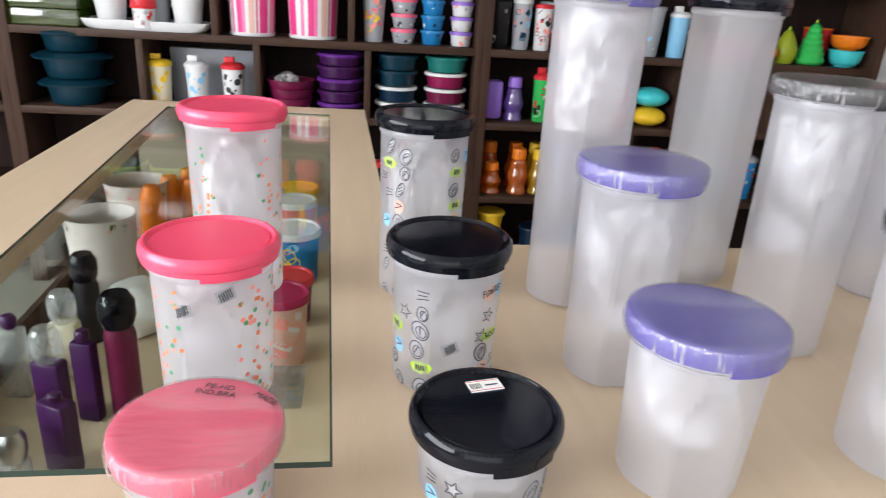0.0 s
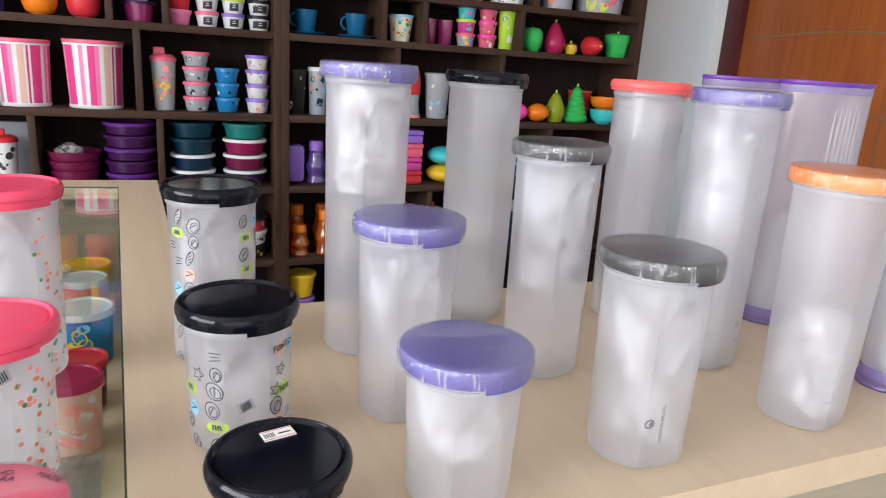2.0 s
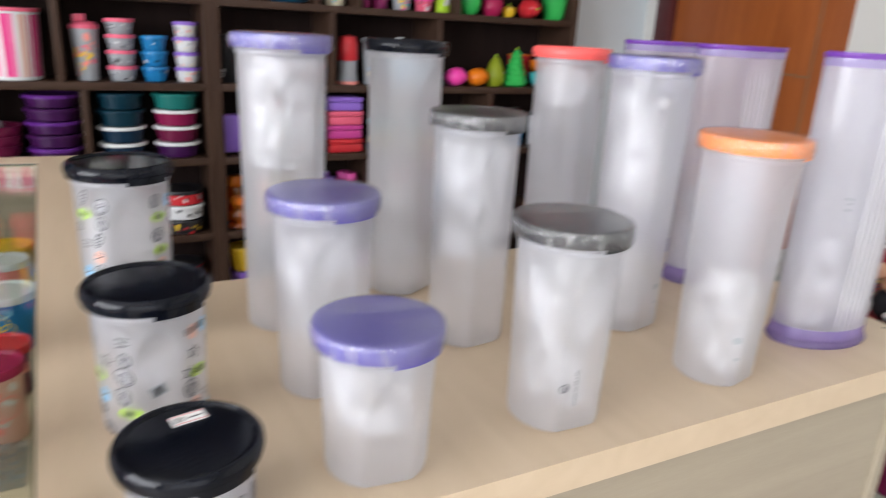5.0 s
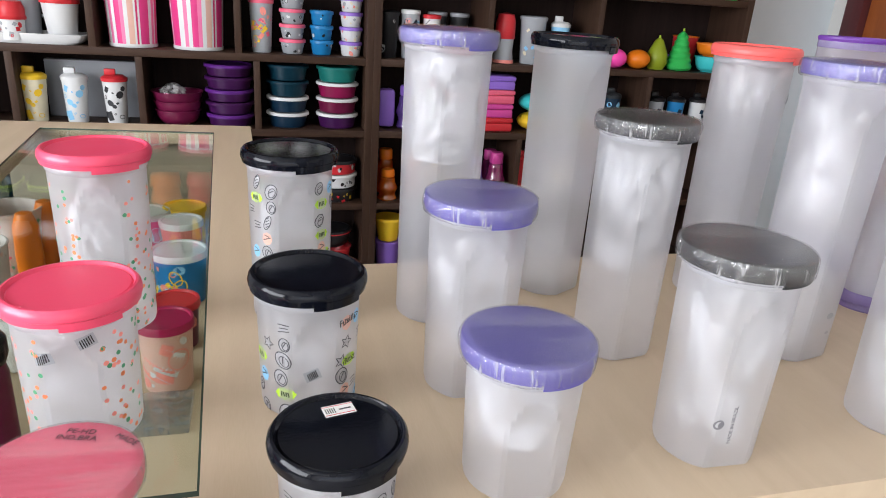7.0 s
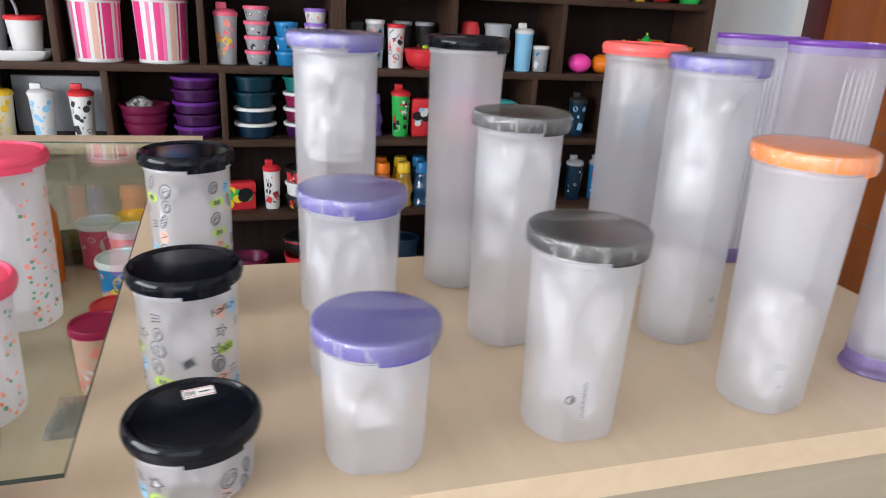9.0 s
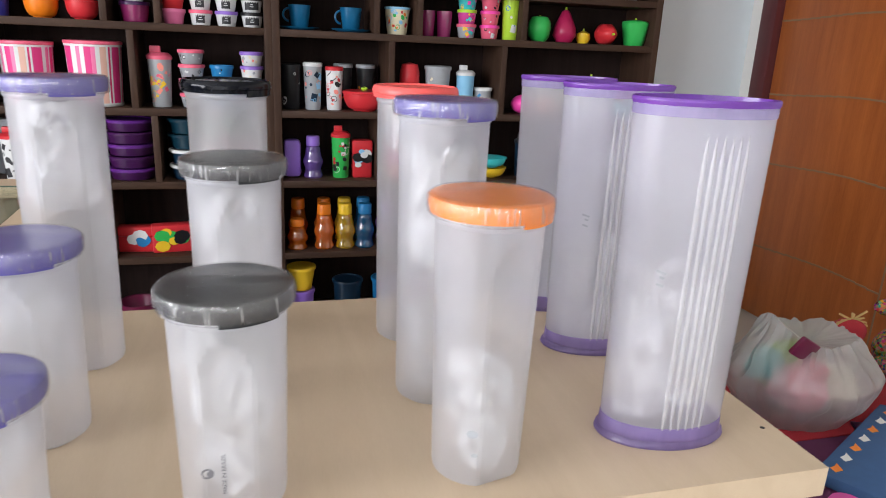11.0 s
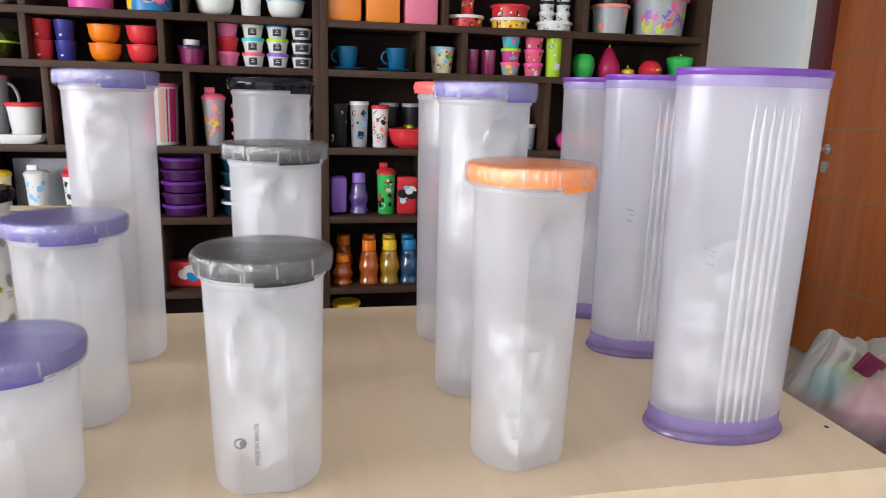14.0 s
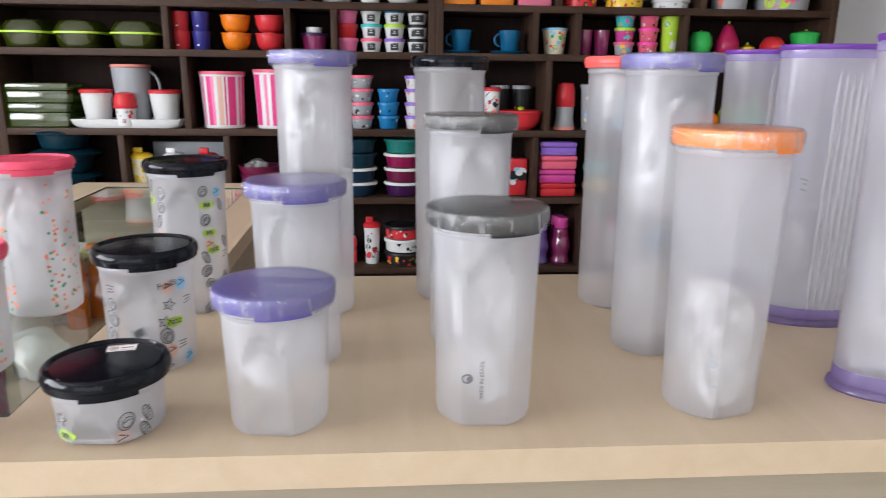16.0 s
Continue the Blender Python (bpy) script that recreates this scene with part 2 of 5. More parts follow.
M["tint_orange"] = mat("translucent_orange", (0.76, 0.23, 0.02), 0.3, vary=0.08, scale=8, sss=0.2)
M["tint_rose"] = mat("translucent_rose", (0.72, 0.18, 0.29), 0.3, vary=0.08, scale=8, sss=0.2)
M["box_green"] = frosted("deep_green_clear", (0.07, 0.13, 0.003), 0.25, gloss=0.4, rough=0.12, bump=0.1)
M["clear"] = frosted("clear_plastic", (0.85, 0.88, 0.90), 0.72, gloss=0.5, rough=0.08, bump=0.1)


def glass(name, tint):
    """Thin flat glass: clear, with a mirror gloss that grows towards grazing."""
    m = bpy.data.materials.new(name)
    m.use_nodes = True
    n = m.node_tree.nodes
    n.remove(n["Principled BSDF"])
    clr, glo, mix = n.new("ShaderNodeBsdfTransparent"), n.new("ShaderNodeBsdfGlossy"), n.new("ShaderNodeMixShader")
    fr = sheen(m, 0.03, 0.75)
    clr.inputs[0].default_value = (*tint, 1)
    glo.inputs["Roughness"].default_value = 0.02
    links(m, fr.outputs[0], mix.inputs[0])
    links(m, clr.outputs[0], mix.inputs[1])
    links(m, glo.outputs[0], mix.inputs[2])
    links(m, mix.outputs[0], n["Material Output"].inputs[0])
    return m


M["glass"] = glass("counter_glass", (0.93, 0.97, 0.95))
M["glass_edge"] = mat("dark_glass_edge", (0.05, 0.08, 0.06), 0.2)


# ---- mesh helpers ----
def part(name, bm, material, parent=None, label="", smooth=True, at=None, crease=38):
    """Links a bmesh as one mesh object under a thing or part."""
    bmesh.ops.recalc_face_normals(bm, faces=bm.faces)
    if smooth:
        for f in bm.faces:
            f.smooth = True
        for e in bm.edges:
            upright = abs(e.verts[0].co.z - e.verts[1].co.z) > 0.8 * e.calc_length()
            if len(e.link_faces) == 2 and e.calc_face_angle(0) > radians(crease if upright else max(38, crease)):
                e.smooth = False
    me = bpy.data.meshes.new(name)
    bm.to_mesh(me)
    bm.free()
    for m in material if isinstance(material, (list, tuple)) else (material,):
        me.materials.append(m)
    ob = new(name, me)
    if parent:
        ob.parent = parent
    if at:
        ob.location = at
    if label:
        tagged(ob, label)
    return ob


def thing(name, label, category, at, turn=0.0, group=""):
    ob = new(name)
    ob.empty_display_size = 0.02
    ob.location = at
    ob.rotation_euler = (0, 0, radians(turn))
    return tagged(ob, label, category, group)


def box(bm, x0, x1, y0, y1, z0, z1, bevel=0.0, index=0):
    c = [bm.verts.new((x, y, z)) for x in (x0, x1) for y in (y0, y1) for z in (z0, z1)]
    fs = [bm.faces.new([c[i] for i in f]) for f in ((0, 1, 3, 2), (4, 6, 7, 5), (0, 4, 5, 1), (2, 3, 7, 6), (0, 2, 6, 4), (1, 5, 7, 3))]
    for f in fs:
        f.material_index = index
    if bevel:
        es = list({e for f in fs for e in f.edges})
        bmesh.ops.bevel(bm, geom=es, offset=bevel, segments=2, affect="EDGES", profile=0.5)
    return bm


def boxed(*a, **k):
    return box(bmesh.new(), *a, **k)


def prism(bm, poly, z0, z1):
    lo = [bm.verts.new((x, y, z0)) for x, y in poly]
    hi = [bm.verts.new((x, y, z1)) for x, y in poly]
    bm.faces.new(lo[::-1])
    bm.faces.new(hi)
    for i in range(len(poly)):
        j = (i + 1) % len(poly)
        bm.faces.new((lo[i], lo[j], hi[j], hi[i]))
    return bm


def lathe(profile, seg=40, shape=None, band=None, bm=None):
    """Turns (radius, height) pairs round z. shape(r, z, angle) may bend the radius; band(angle) picks a material index."""
    bm = bm or bmesh.new()
    rings = []
    for r, z in profile:
        if r <= 1e-6:
            rings.append([bm.verts.new((0, 0, z))])
        else:
            ring = []
            for i in range(seg):
                a = 2 * math.pi * i / seg
                q = shape(r, z, a) if shape else r
                ring.append(bm.verts.new((q * math.cos(a), q * math.sin(a), z)))
            rings.append(ring)
    for lo, hi in zip(rings, rings[1:]):
        for i in range(seg):
            j = (i + 1) % seg
            if len(lo) == 1 and len(hi) == 1:
                continue
            if len(lo) == 1:
                f = bm.faces.new((lo[0], hi[j], hi[i]))
            elif len(hi) == 1:
                f = bm.faces.new((lo[i], lo[j], hi[0]))
            else:
                f = bm.faces.new((lo[i], lo[j], hi[j], hi[i]))
            if band:
                f.material_index = band(2 * math.pi * (i + 0.5) / seg)
    return bm


def patch(bm, radius, angle, z, w, h, kind="disc", thick=0.0015, tilt=0.0):
    """A printed mark lying on a round wall: a disc, ring, bar or star; radius is a function of (height, angle)."""
    def put(u, v):
        c, s = math.cos(tilt), math.sin(tilt)
        u, v = u * c - v * s, u * s + v * c
        r0 = radius(z + v, angle)
        a = angle + u / r0
        r = radius(z + v, a) + 0.0004
        return bm.verts.new((r * math.cos(a), r * math.sin(a), z + v))
    if kind == "disc":
        bm.faces.new([put(w / 2 * math.cos(k), h / 2 * math.sin(k)) for k in np.linspace(0, 2 * math.pi, 9)[:-1]])
    elif kind == "bar":
        n = max(1, int(w / 0.006))
        for i in range(n):
            u0, u1 = -w / 2 + w * i / n, -w / 2 + w * (i + 1) / n
            bm.faces.new([put(u0, -h / 2), put(u1, -h / 2), put(u1, h / 2), put(u0, h / 2)])
    else:
        n = 10 if kind == "star" else 14
        ks = np.linspace(0, 2 * math.pi, n + 1)[:-1]
        outer, inner = [], []
        for i, k in enumerate(ks):
            f = (0.5 if i % 2 else 1.0) if kind == "star" else 1.0
            outer.append(put(w / 2 * f * math.cos(k), h / 2 * f * math.sin(k)))
            inner.append(put((w / 2 * f - thick) * math.cos(k), (h / 2 * f - thick) * math.sin(k)))
        for i in range(n):
            j = (i + 1) % n
            bm.faces.new((outer[i], outer[j], inner[j], inner[i]))
    return bm


def letters(text, size, material, name, parent, at, turn, label=""):
    cu = bpy.data.curves.new(name, "FONT")
    cu.body, cu.size, cu.align_x, cu.align_y, cu.extrude = text, size, "CENTER", "CENTER", 0.0001
    tmp = new("lettering", cu)
    me = bpy.data.meshes.new_from_object(tmp.evaluated_get(bpy.context.evaluated_depsgraph_get()))
    bpy.data.objects.remove(tmp)
    me.materials.clear()
    me.materials.append(material)
    ob = new(name, me)
    ob.parent = parent
    ob.location, ob.rotation_euler = at, [radians(a) for a in turn]
    if label:
        tagged(ob, label)
    return ob


def wavy(bm, amount, scale, seed=0.0, keep=None):
    for v in bm.verts:
        n = noise.noise_vector(v.co * scale + Vector((seed, seed * 1.7, seed * 0.6)))
        v.co += n * amount * (keep(v.co) if keep else 1)
    return bm


# ---- structure: room ----
X0, X1, Y0, Y1, H = ROOM
T = 0.15


def structure(name, bm, material, label):
    ob = part(name, bm, material, smooth=False)
    return tagged(ob, label, name.split("_")[0], kind="structure")


structure("floor", boxed(X0 - T, X1 + T, Y0 - T, Y1 + T, -0.1, 0), M["floor"], "pale tiled shop floor, mostly hidden by the counters")
structure("ceiling", boxed(X0 - T, X1 + T, Y0 - T, Y1 + T, H, H + 0.1), M["ceiling"], "plain white painted ceiling of the shop")
structure("wall_north", boxed(X0 - T, X1 + T, Y1, Y1 + T, 0, H), M["wall_skylit"], "white painted wall behind the dark shelves")
DOOR_Y0, DOOR_Y1, DOOR_H = 1.87, 2.885, 2.10
bm = bmesh.new()
box(bm, X1, X1 + T, Y0 - T, DOOR_Y0, 0, H)
box(bm, X1, X1 + T, DOOR_Y1 + 0.11, Y1, 0, H)
box(bm, X1, X1 + T, DOOR_Y0, DOOR_Y1 + 0.11, DOOR_H + 0.1, H)
structure("wall_east", bm, M["wall"], "white painted side wall with an orange wooden door")
bm = bmesh.new()
WY0, WY1, WZ0, WZ1 = -2.5, 0.9, 0.95, 2.55
box(bm, X0 - T, X0, Y0 - T, WY0, 0, H)
box(bm, X0 - T, X0, WY1, Y1, 0, H)
box(bm, X0 - T, X0, WY0, WY1, 0, WZ0)
box(bm, X0 - T, X0, WY0, WY1, WZ1, H)
structure("wall_west", bm, M["wall"], "white painted side wall with a window opening")
FX0, FX1, FZ1 = -2.3, 0.9, 2.4
bm = bmesh.new()
box(bm, X0, FX0, Y0 - T, Y0, 0, H)
box(bm, FX1, X1, Y0 - T, Y0, 0, H)
box(bm, FX0, FX1, Y0 - T, Y0, FZ1, H)
structure("wall_south", bm, M["wall"], "white front wall with the wide open shop entrance")
structure("ground", boxed(-60, 60, -80, Y0 - T, -0.15, -0.05), M["floor"], "pale pavement outside the shop entrance")

# door in the side wall
door = tagged(new("door_1"), "closed orange veneer door with routed lines and a metal lever", "door", kind="structure")
door.location = (X1, DOOR_Y0, 0)
part("door_leaf", boxed(0.012, 0.05, 0, DOOR_Y1 - DOOR_Y0, 0.01, DOOR_H, 0.002), M["door_wood"], door, "orange-brown wood veneer door leaf")
bm = bmesh.new()
box(bm, -0.03, 0.15, DOOR_Y1 - DOOR_Y0 + 0.002, DOOR_Y1 - DOOR_Y0 + 0.108, 0, DOOR_H + 0.06, 0.004)
part("door_frame", bm, M["door_frame"], door, "dark maroon painted door frame, chipped")
part("door_frame", boxed(-0.03, 0.15, 0.002, DOOR_Y1 - DOOR_Y0, DOOR_H + 0.002, DOOR_H + 0.06, 0.004), M["door_frame"], door, "dark maroon painted door head")
groove = mat("greyed_groove", (0.22, 0.13, 0.07), 0.6)
for gz in (0.38, 0.81, 1.15, 1.50, 1.86):
    bm = bmesh.new()
    L = DOOR_Y1 - DOOR_Y0
    n = 14
    for i in range(n):
        y0, y1 = 0.16 + (L - 0.16) * i / n, 0.16 + (L - 0.16) * (i + 1) / n
        s = 0.012 * math.sin(i * 0.35)
        box(bm, 0.0095, 0.0125, y0, y1, gz + s, gz + s + 0.008)
    part("groove", bm, groove, door)
part("groove", boxed(0.0095, 0.0125, 0.15, 0.158, 0.1, DOOR_H - 0.1), groove, door)
lock = part("lock_plate", boxed(-0.004, 0.012, DOOR_Y1 - DOOR_Y0 - 0.085, DOOR_Y1 - DOOR_Y0 - 0.045, 0.93, 0.985, 0.003), M["steel"], door, "steel keyhole plate")
bm = lathe([(0, 0), (0.026, 0), (0.026, 0.01), (0.01, 0.014), (0.01, 0.045), (0, 0.045)], 20)
bmesh.ops.rotate(bm, verts=bm.verts, matrix=Matrix.Rotation(radians(-90), 3, "Y"))
bmesh.ops.translate(bm, verts=bm.verts, vec=(0.012, DOOR_Y1 - DOOR_Y0 - 0.065, 1.045))
box(bm, -0.04, -0.026, DOOR_Y1 - DOOR_Y0 - 0.075, DOOR_Y1 - DOOR_Y0 + 0.05, 1.037, 1.053, 0.005)
part("handle", bm, M["steel"], door, "steel lever handle")

# ---- structure: dark shelf units ----
SY0, SY1 = 2.80, 3.085          # shelf front and back
# The three highest rows are unseen, added to darken reflections in the lids.
ROWS_Z = (0.08, 0.400, 0.716, 1.008, 1.327, 1.520, 1.855, 2.15, 2.46, 2.76)   # board middles
TB = 0.028


def shelf_unit(xl, xr, cells, label):
    u = thing("shelf_unit", label, "shelf", (xl, SY0, 0), group="wall shelves")
    W, D = xr - xl, SY1 - SY0
    for x in (0, W - 0.03):
        part("upright", boxed(x, x + 0.03, 0, D, 0, ROWS_Z[-1] + 0.03, 0.001), M["walnut_up"], u)
    for z in ROWS_Z:
        part("board", boxed(0.030, W - 0.030, 0.002, D - 0.012, z - TB / 2, z + TB / 2, 0.001), M["walnut"], u)
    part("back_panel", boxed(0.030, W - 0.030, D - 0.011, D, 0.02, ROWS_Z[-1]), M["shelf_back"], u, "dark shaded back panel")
    for row, xs in cells.items():
        z0, z1 = ROWS_Z[row] + TB / 2, ROWS_Z[row + 1] - TB / 2
        for x in xs:
            part("divider", boxed(x - xl - 0.0125, x - xl + 0.0125, 0.004, D - 0.012, z0, z1, 0.001), M["walnut_up"], u)
    return u


XA, XB, XC, XD = -2.45, -1.305, 0.487, 2.205
shelf_unit(XC, XD, {0: (1.30,), 1: (1.15,), 2: (0.925, 1.355, 1.75), 3: (0.97, 1.465), 4: (0.905, 1.085, 1.548), 5: (1.0, 1.615)},
           "dark walnut cubby shelf unit filled with colourful plastic ware")
shelf_unit(XB, XC, {0: (-0.4,), 1: (-0.8, -0.27, -0.17), 2: (-0.825, -0.394, 0.031), 3: (-0.545, -0.035), 4: (-0.605, -0.12, 0.068), 5: (-0.6, -0.03)},
           "dark walnut cubby shelf unit with bowls, tumblers and canisters")
shelf_unit(XA, XB, {1: (-1.9,), 2: (-1.8,), 3: (-1.9,), 4: (-1.75,)}, "dark walnut cubby shelf unit at the far end")
TOPZ = [z + TB / 2 for z in ROWS_Z]

# ---- structure: counter with glass display ----
TZ = 0.95                 # table top height
TH = 0.030
A, B, C, D_ = (-0.014, 0.409), (-0.069, 1.675), (-0.445, 1.700), (-0.364, 0.405)
counter = thing("display_counter", "cream laminate L-shaped counter with a glass-topped display case", "counter", (0, 0, 0))
pieces = (
    ("tabletop", [(-0.014, 0.336), (0.923, 0.336), (0.923, 0.831), (-0.0323, 0.831), A]),
    ("top_rail", [(-0.0323, 0.831), (0.045, 0.831), (0.013, 1.753), (-0.071, 1.756), B]),
    ("top_rail", [B, (-0.071, 1.756), (-0.450, 1.768), C]),
    ("top_rail", [C, (-0.450, 1.768), (-0.542, 1.771), (-0.507, 0.336), (-0.364, 0.336), D_]),
    ("top_rail", [(-0.364, 0.336), (-0.014, 0.336), A, D_]),
)
for nm, poly in pieces:
    part(nm, prism(bmesh.new(), poly, TZ - TH, TZ), M["laminate"], counter, smooth=False)
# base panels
part("front_panel", boxed(-0.47, 0.877, 0.366, 0.384, 0.0, TZ - TH), M["laminate_shaded"], counter, smooth=False)
part("end_panel", boxed(0.879, 0.897, 0.361, 0.809, 0.0, TZ - TH, 0.001), M["laminate_shaded"], counter, smooth=False)
part("back_panel", boxed(0.03, 0.877, 0.791, 0.809, 0.0, TZ - TH), M["laminate_shaded"], counter, smooth=False)
part("side_panel", prism(bmesh.new(), [(0.008, 0.386), (0.026, 0.386), (-0.015, 1.735), (-0.033, 1.735)], 0, TZ - TH), M["laminate_shaded"], counter, smooth=False)
part("side_panel", prism(bmesh.new(), [(-0.545, 1.735), (-0.527, 1.735), (-0.490, 0.386), (-0.508, 0.386)], 0, 0.70), M["laminate_shaded"], counter, smooth=False)
# This side is out of view; glass is added here to brighten the case.
sg = part("unseen_side_glass", prism(bmesh.new(), [(-0.538, 1.717), (-0.532, 1.717), (-0.496, 0.386), (-0.502, 0.386)], 0.702, TZ - TH - 0.002), M["glass"], counter, "unseen glass side added to let light into the case", smooth=False)
sg.visible_shadow = False
part("far_panel", boxed(-0.525, -0.036, 1.7172, 1.735, 0, TZ - TH), M["laminate_shaded"], counter, smooth=False)
part("case_floor", prism(bmesh.new(), [(-0.488, 0.386), (0.006, 0.386), (-0.034, 1.717), (-0.526, 1.717)], 0.66, 0.68), M["laminate"], counter, smooth=False)
part("batten", prism(bmesh.new(), [(-0.488, 0.405), (-0.478, 0.405), (-0.516, 1.71), (-0.526, 1.71)], 0.70, 0.745), M["walnut"], counter, "brown wooden batten", smooth=False)


def inset(p, q, d):
    return (p[0] + (q[0] - p[0]) * d, p[1] + (q[1] - p[1]) * d)


mid = (-0.223, 1.05)
pane = part("glass_pane", prism(bmesh.new(), [inset(p, mid, 0.004) for p in (A, B, C, D_)], TZ - 0.010, TZ - 0.003), M["glass"], counter, "clear greenish glass pane", smooth=False)
pane.visible_shadow = False
ring = (A, B, C, D_)
for i in range(4):
    p, q = ring[i], ring[(i + 1) % 4]
    part("glass_edge", prism(bmesh.new(), [p, q, inset(q, mid, 0.010), inset(p, mid, 0.010)], TZ - 0.0028, TZ - 0.0004), M["glass_edge"], counter, "dark seam round the glass", smooth=False)
for x, y in ((0.909, 0.409),):
    part("screw_hole", lathe([(0, 0.0003), (0.0022, 0.0003), (0.0028, -0.0001)], 10), M["ink"], counter, at=(x, y, TZ))

# ---- things on the counter: lidded jars ----
def crumple(limit, z0, z1, wide, seed):
    """A crumpled wad of film filling a round vessel between two heights; limit is the room by height."""
    bm = bmesh.new()
    bmesh.ops.create_icosphere(bm, subdivisions=5, radius=1.0)
    off = Vector((seed * 1.3, seed * 0.7, seed * 2.1))
    mid, half = (z0 + z1) / 2, (z1 - z0) / 2
    for v in bm.verts:
        d = v.co.normalized()
        flat = math.hypot(d.x, d.y)
        q = Vector((d.x * 0.04, d.y * 0.04, mid + d.z * half))
        crease = 0.45 - abs(noise.noise(q * 42 + off)) * 1.5
        fine = 0.4 - abs(noise.noise(q * 115 + off)) * 1.4
        lump = noise.noise(q * 17 + off * 2)
        z = mid + half * math.copysign(abs(d.z) ** 0.8, d.z) * (1 + 0.45 * lump + 0.22 * crease)
        ragged = 0.30 * (0.5 + noise.noise(Vector((d.x * 1.6, d.y * 1.6, seed)))) + 0.16 * abs(noise.noise(Vector((d.x * 5, d.y * 5, seed + 7))))
        z = min(z1 - 2 * half * ragged if d.z > 0 else z1, max(z0, z))
        r = wide * (1 + 0.60 * lump + 0.30 * crease + 0.09 * fine) * flat ** 0.4
        r = limit(z) * (r if r < 0.75 else 0.75 + 0.25 * math.tanh((r - 0.75) / 0.25))
        v.co = Vector((d.x / max(flat, 1e-4) * r, d.y / max(flat, 1e-4) * r, z))
    return bm


def jar_radius(R, top, bottom, height, facets):
    """The wall radius of a jar by height and angle: tapered, with flat grips where facets say."""
    def f(z, a):
        k = min(1, max(0, z / height))
        r = bottom + (top - bottom) * k
        r *= 1 - 0.22 * max(0, 1 - z / 0.007) ** 2
        for fa in facets:
            c = math.cos(a - fa)
            da = math.atan2(math.sin(a - fa), c)
            depth = min(1, max(0, (height - 0.024 - 0.018 * (da / 0.48) ** 2 - z) / 0.014))
            if c > 0.3:
                lim = r * (1 - 0.115 * depth ** 0.5)
                r = min(r, max(lim / c, lim))
        return r
    return f


def jar(x, y, lid_z, dia, lid, lid_label, label, wrapped, turn=0.0, bottom=0.80, filling=(), body="jar", facet=(-90, 90), seed=1, category="storage jar", group="jars on the counter"):
    """A frosted jar with a round pressed lid; lid_z is the height of the lid's widest line."""
    o = thing("storage_jar", label, category, (x, y, TZ), turn, group)
    R = dia / 2
    h = lid_z - TZ - (0.0 if wrapped else 0.001)
    f = jar_radius(R, R * 0.875, R * bottom, h, [radians(a) for a in facet])
    n = max(3, int((h - 0.06) / 0.014))
    zs = [0.0] + [0.002, 0.005, 0.009] + [0.009 + (h - 0.064) * i / n for i in range(1, n + 1)] + [h - 0.055 + 0.0034 * i for i in range(1, 13)] + [h - 0.007, h]
    bm = lathe([(0, 0.0015)] + [(1.0, z) for z in zs], 72, lambda k, z, a: f(z, a))
    part("body", bm, M[body], o, crease=11)
    # rolled collar under the lid
    part("collar", lathe([(R * 0.875, h - 0.014), (R * 0.90, h - 0.012), (R * 0.90, h - 0.009), (R * 0.877, h - 0.007)], 48), M[body], o)
    if wrapped:
        prof = [(R * 0.90, -0.0070), (R * 0.965, -0.0070), (R * 0.985, -0.003), (R * 0.985, 0.003), (R * 0.973, 0.0058), (R * 0.950, 0.0066), (R * 0.84, 0.0068), (R * 0.4, 0.0070), (0, 0.0070)]
    else:
        prof = [(R * 0.90, -0.0068), (R * 0.970, -0.0068), (R * 0.978, -0.0030), (R * 0.995, -0.0024), (R, 0.0002), (R * 0.985, 0.0040), (R * 0.945, 0.0064), (R * 0.905, 0.0066),
                (R * 0.875, 0.0040), (R * 0.855, 0.0034), (R * 0.835, 0.0046), (R * 0.5, 0.0050), (0, 0.0052)]
    lidp = part("lid", lathe(prof, 64), M[lid + "_wrapped" if wrapped else lid], o, lid_label, at=(0, 0, h))
    # pull tab: a short curved lip under the rim
    bm = bmesh.new()
    a0, a1 = radians(-92), radians(-40)
    cs = []
    for i in range(13):
        a = a0 + (a1 - a0) * i / 12
        cs.append([bm.verts.new((r * math.cos(a), r * math.sin(a), z)) for r, z in ((R * 0.955, -0.0105), (R * 0.978, -0.0100), (R * 0.986, -0.003), (R * 0.955, -0.003))])
    for p, q in zip(cs, cs[1:]):
        for i in range(4):
            bm.faces.new((p[i], q[i], q[(i + 1) % 4], p[(i + 1) % 4]))
    bm.faces.new(cs[0]), bm.faces.new(cs[-1][::-1])
    part("pull_tab", bm, M[lid], lidp)
    if wrapped:
        bm = lathe([(R * 0.90, -0.0095), (R * 0.955, -0.0092), (R * 0.992, -0.0078), (R * 1.004, -0.004), (R * 1.010, 0.0), (R * 1.006, 0.0036), (R * 0.994, 0.0062), (R * 0.985, 0.0068)], 170,
                   lambda r, z, a: r + 0.0008 * noise.noise(Vector((math.cos(a) * 16, math.sin(a) * 16, seed))) * (z < 0.006))
        wavy(bm, 0.0010, 70, seed, lambda c: 1.0 if c.z < 0.006 else 0.0)
        part("wrap_skirt", bm, M["wrap"], lidp, "crinkled clear wrapping film")
        bm = lathe([(R * 0.985, 0.0066), (R * 0.957, 0.0078), (R * 0.85, 0.0080), (R * 0.6, 0.0081), (R * 0.3, 0.0082), (0, 0.0082)], 60)
        part("wrap_top", bm, M["wrap_top"], lidp, "taut clear wrapping film")
    for i, (z0, z1, wide) in enumerate(filling):
        part("plastic_filling", crumple(lambda z: f(z, -1.57) - 0.0025, max(0.006, z0), min(h - 0.004, z1), wide * 1.08, seed + i * 3.7), M["film"], o, "crumpled clear plastic film inside", crease=60)
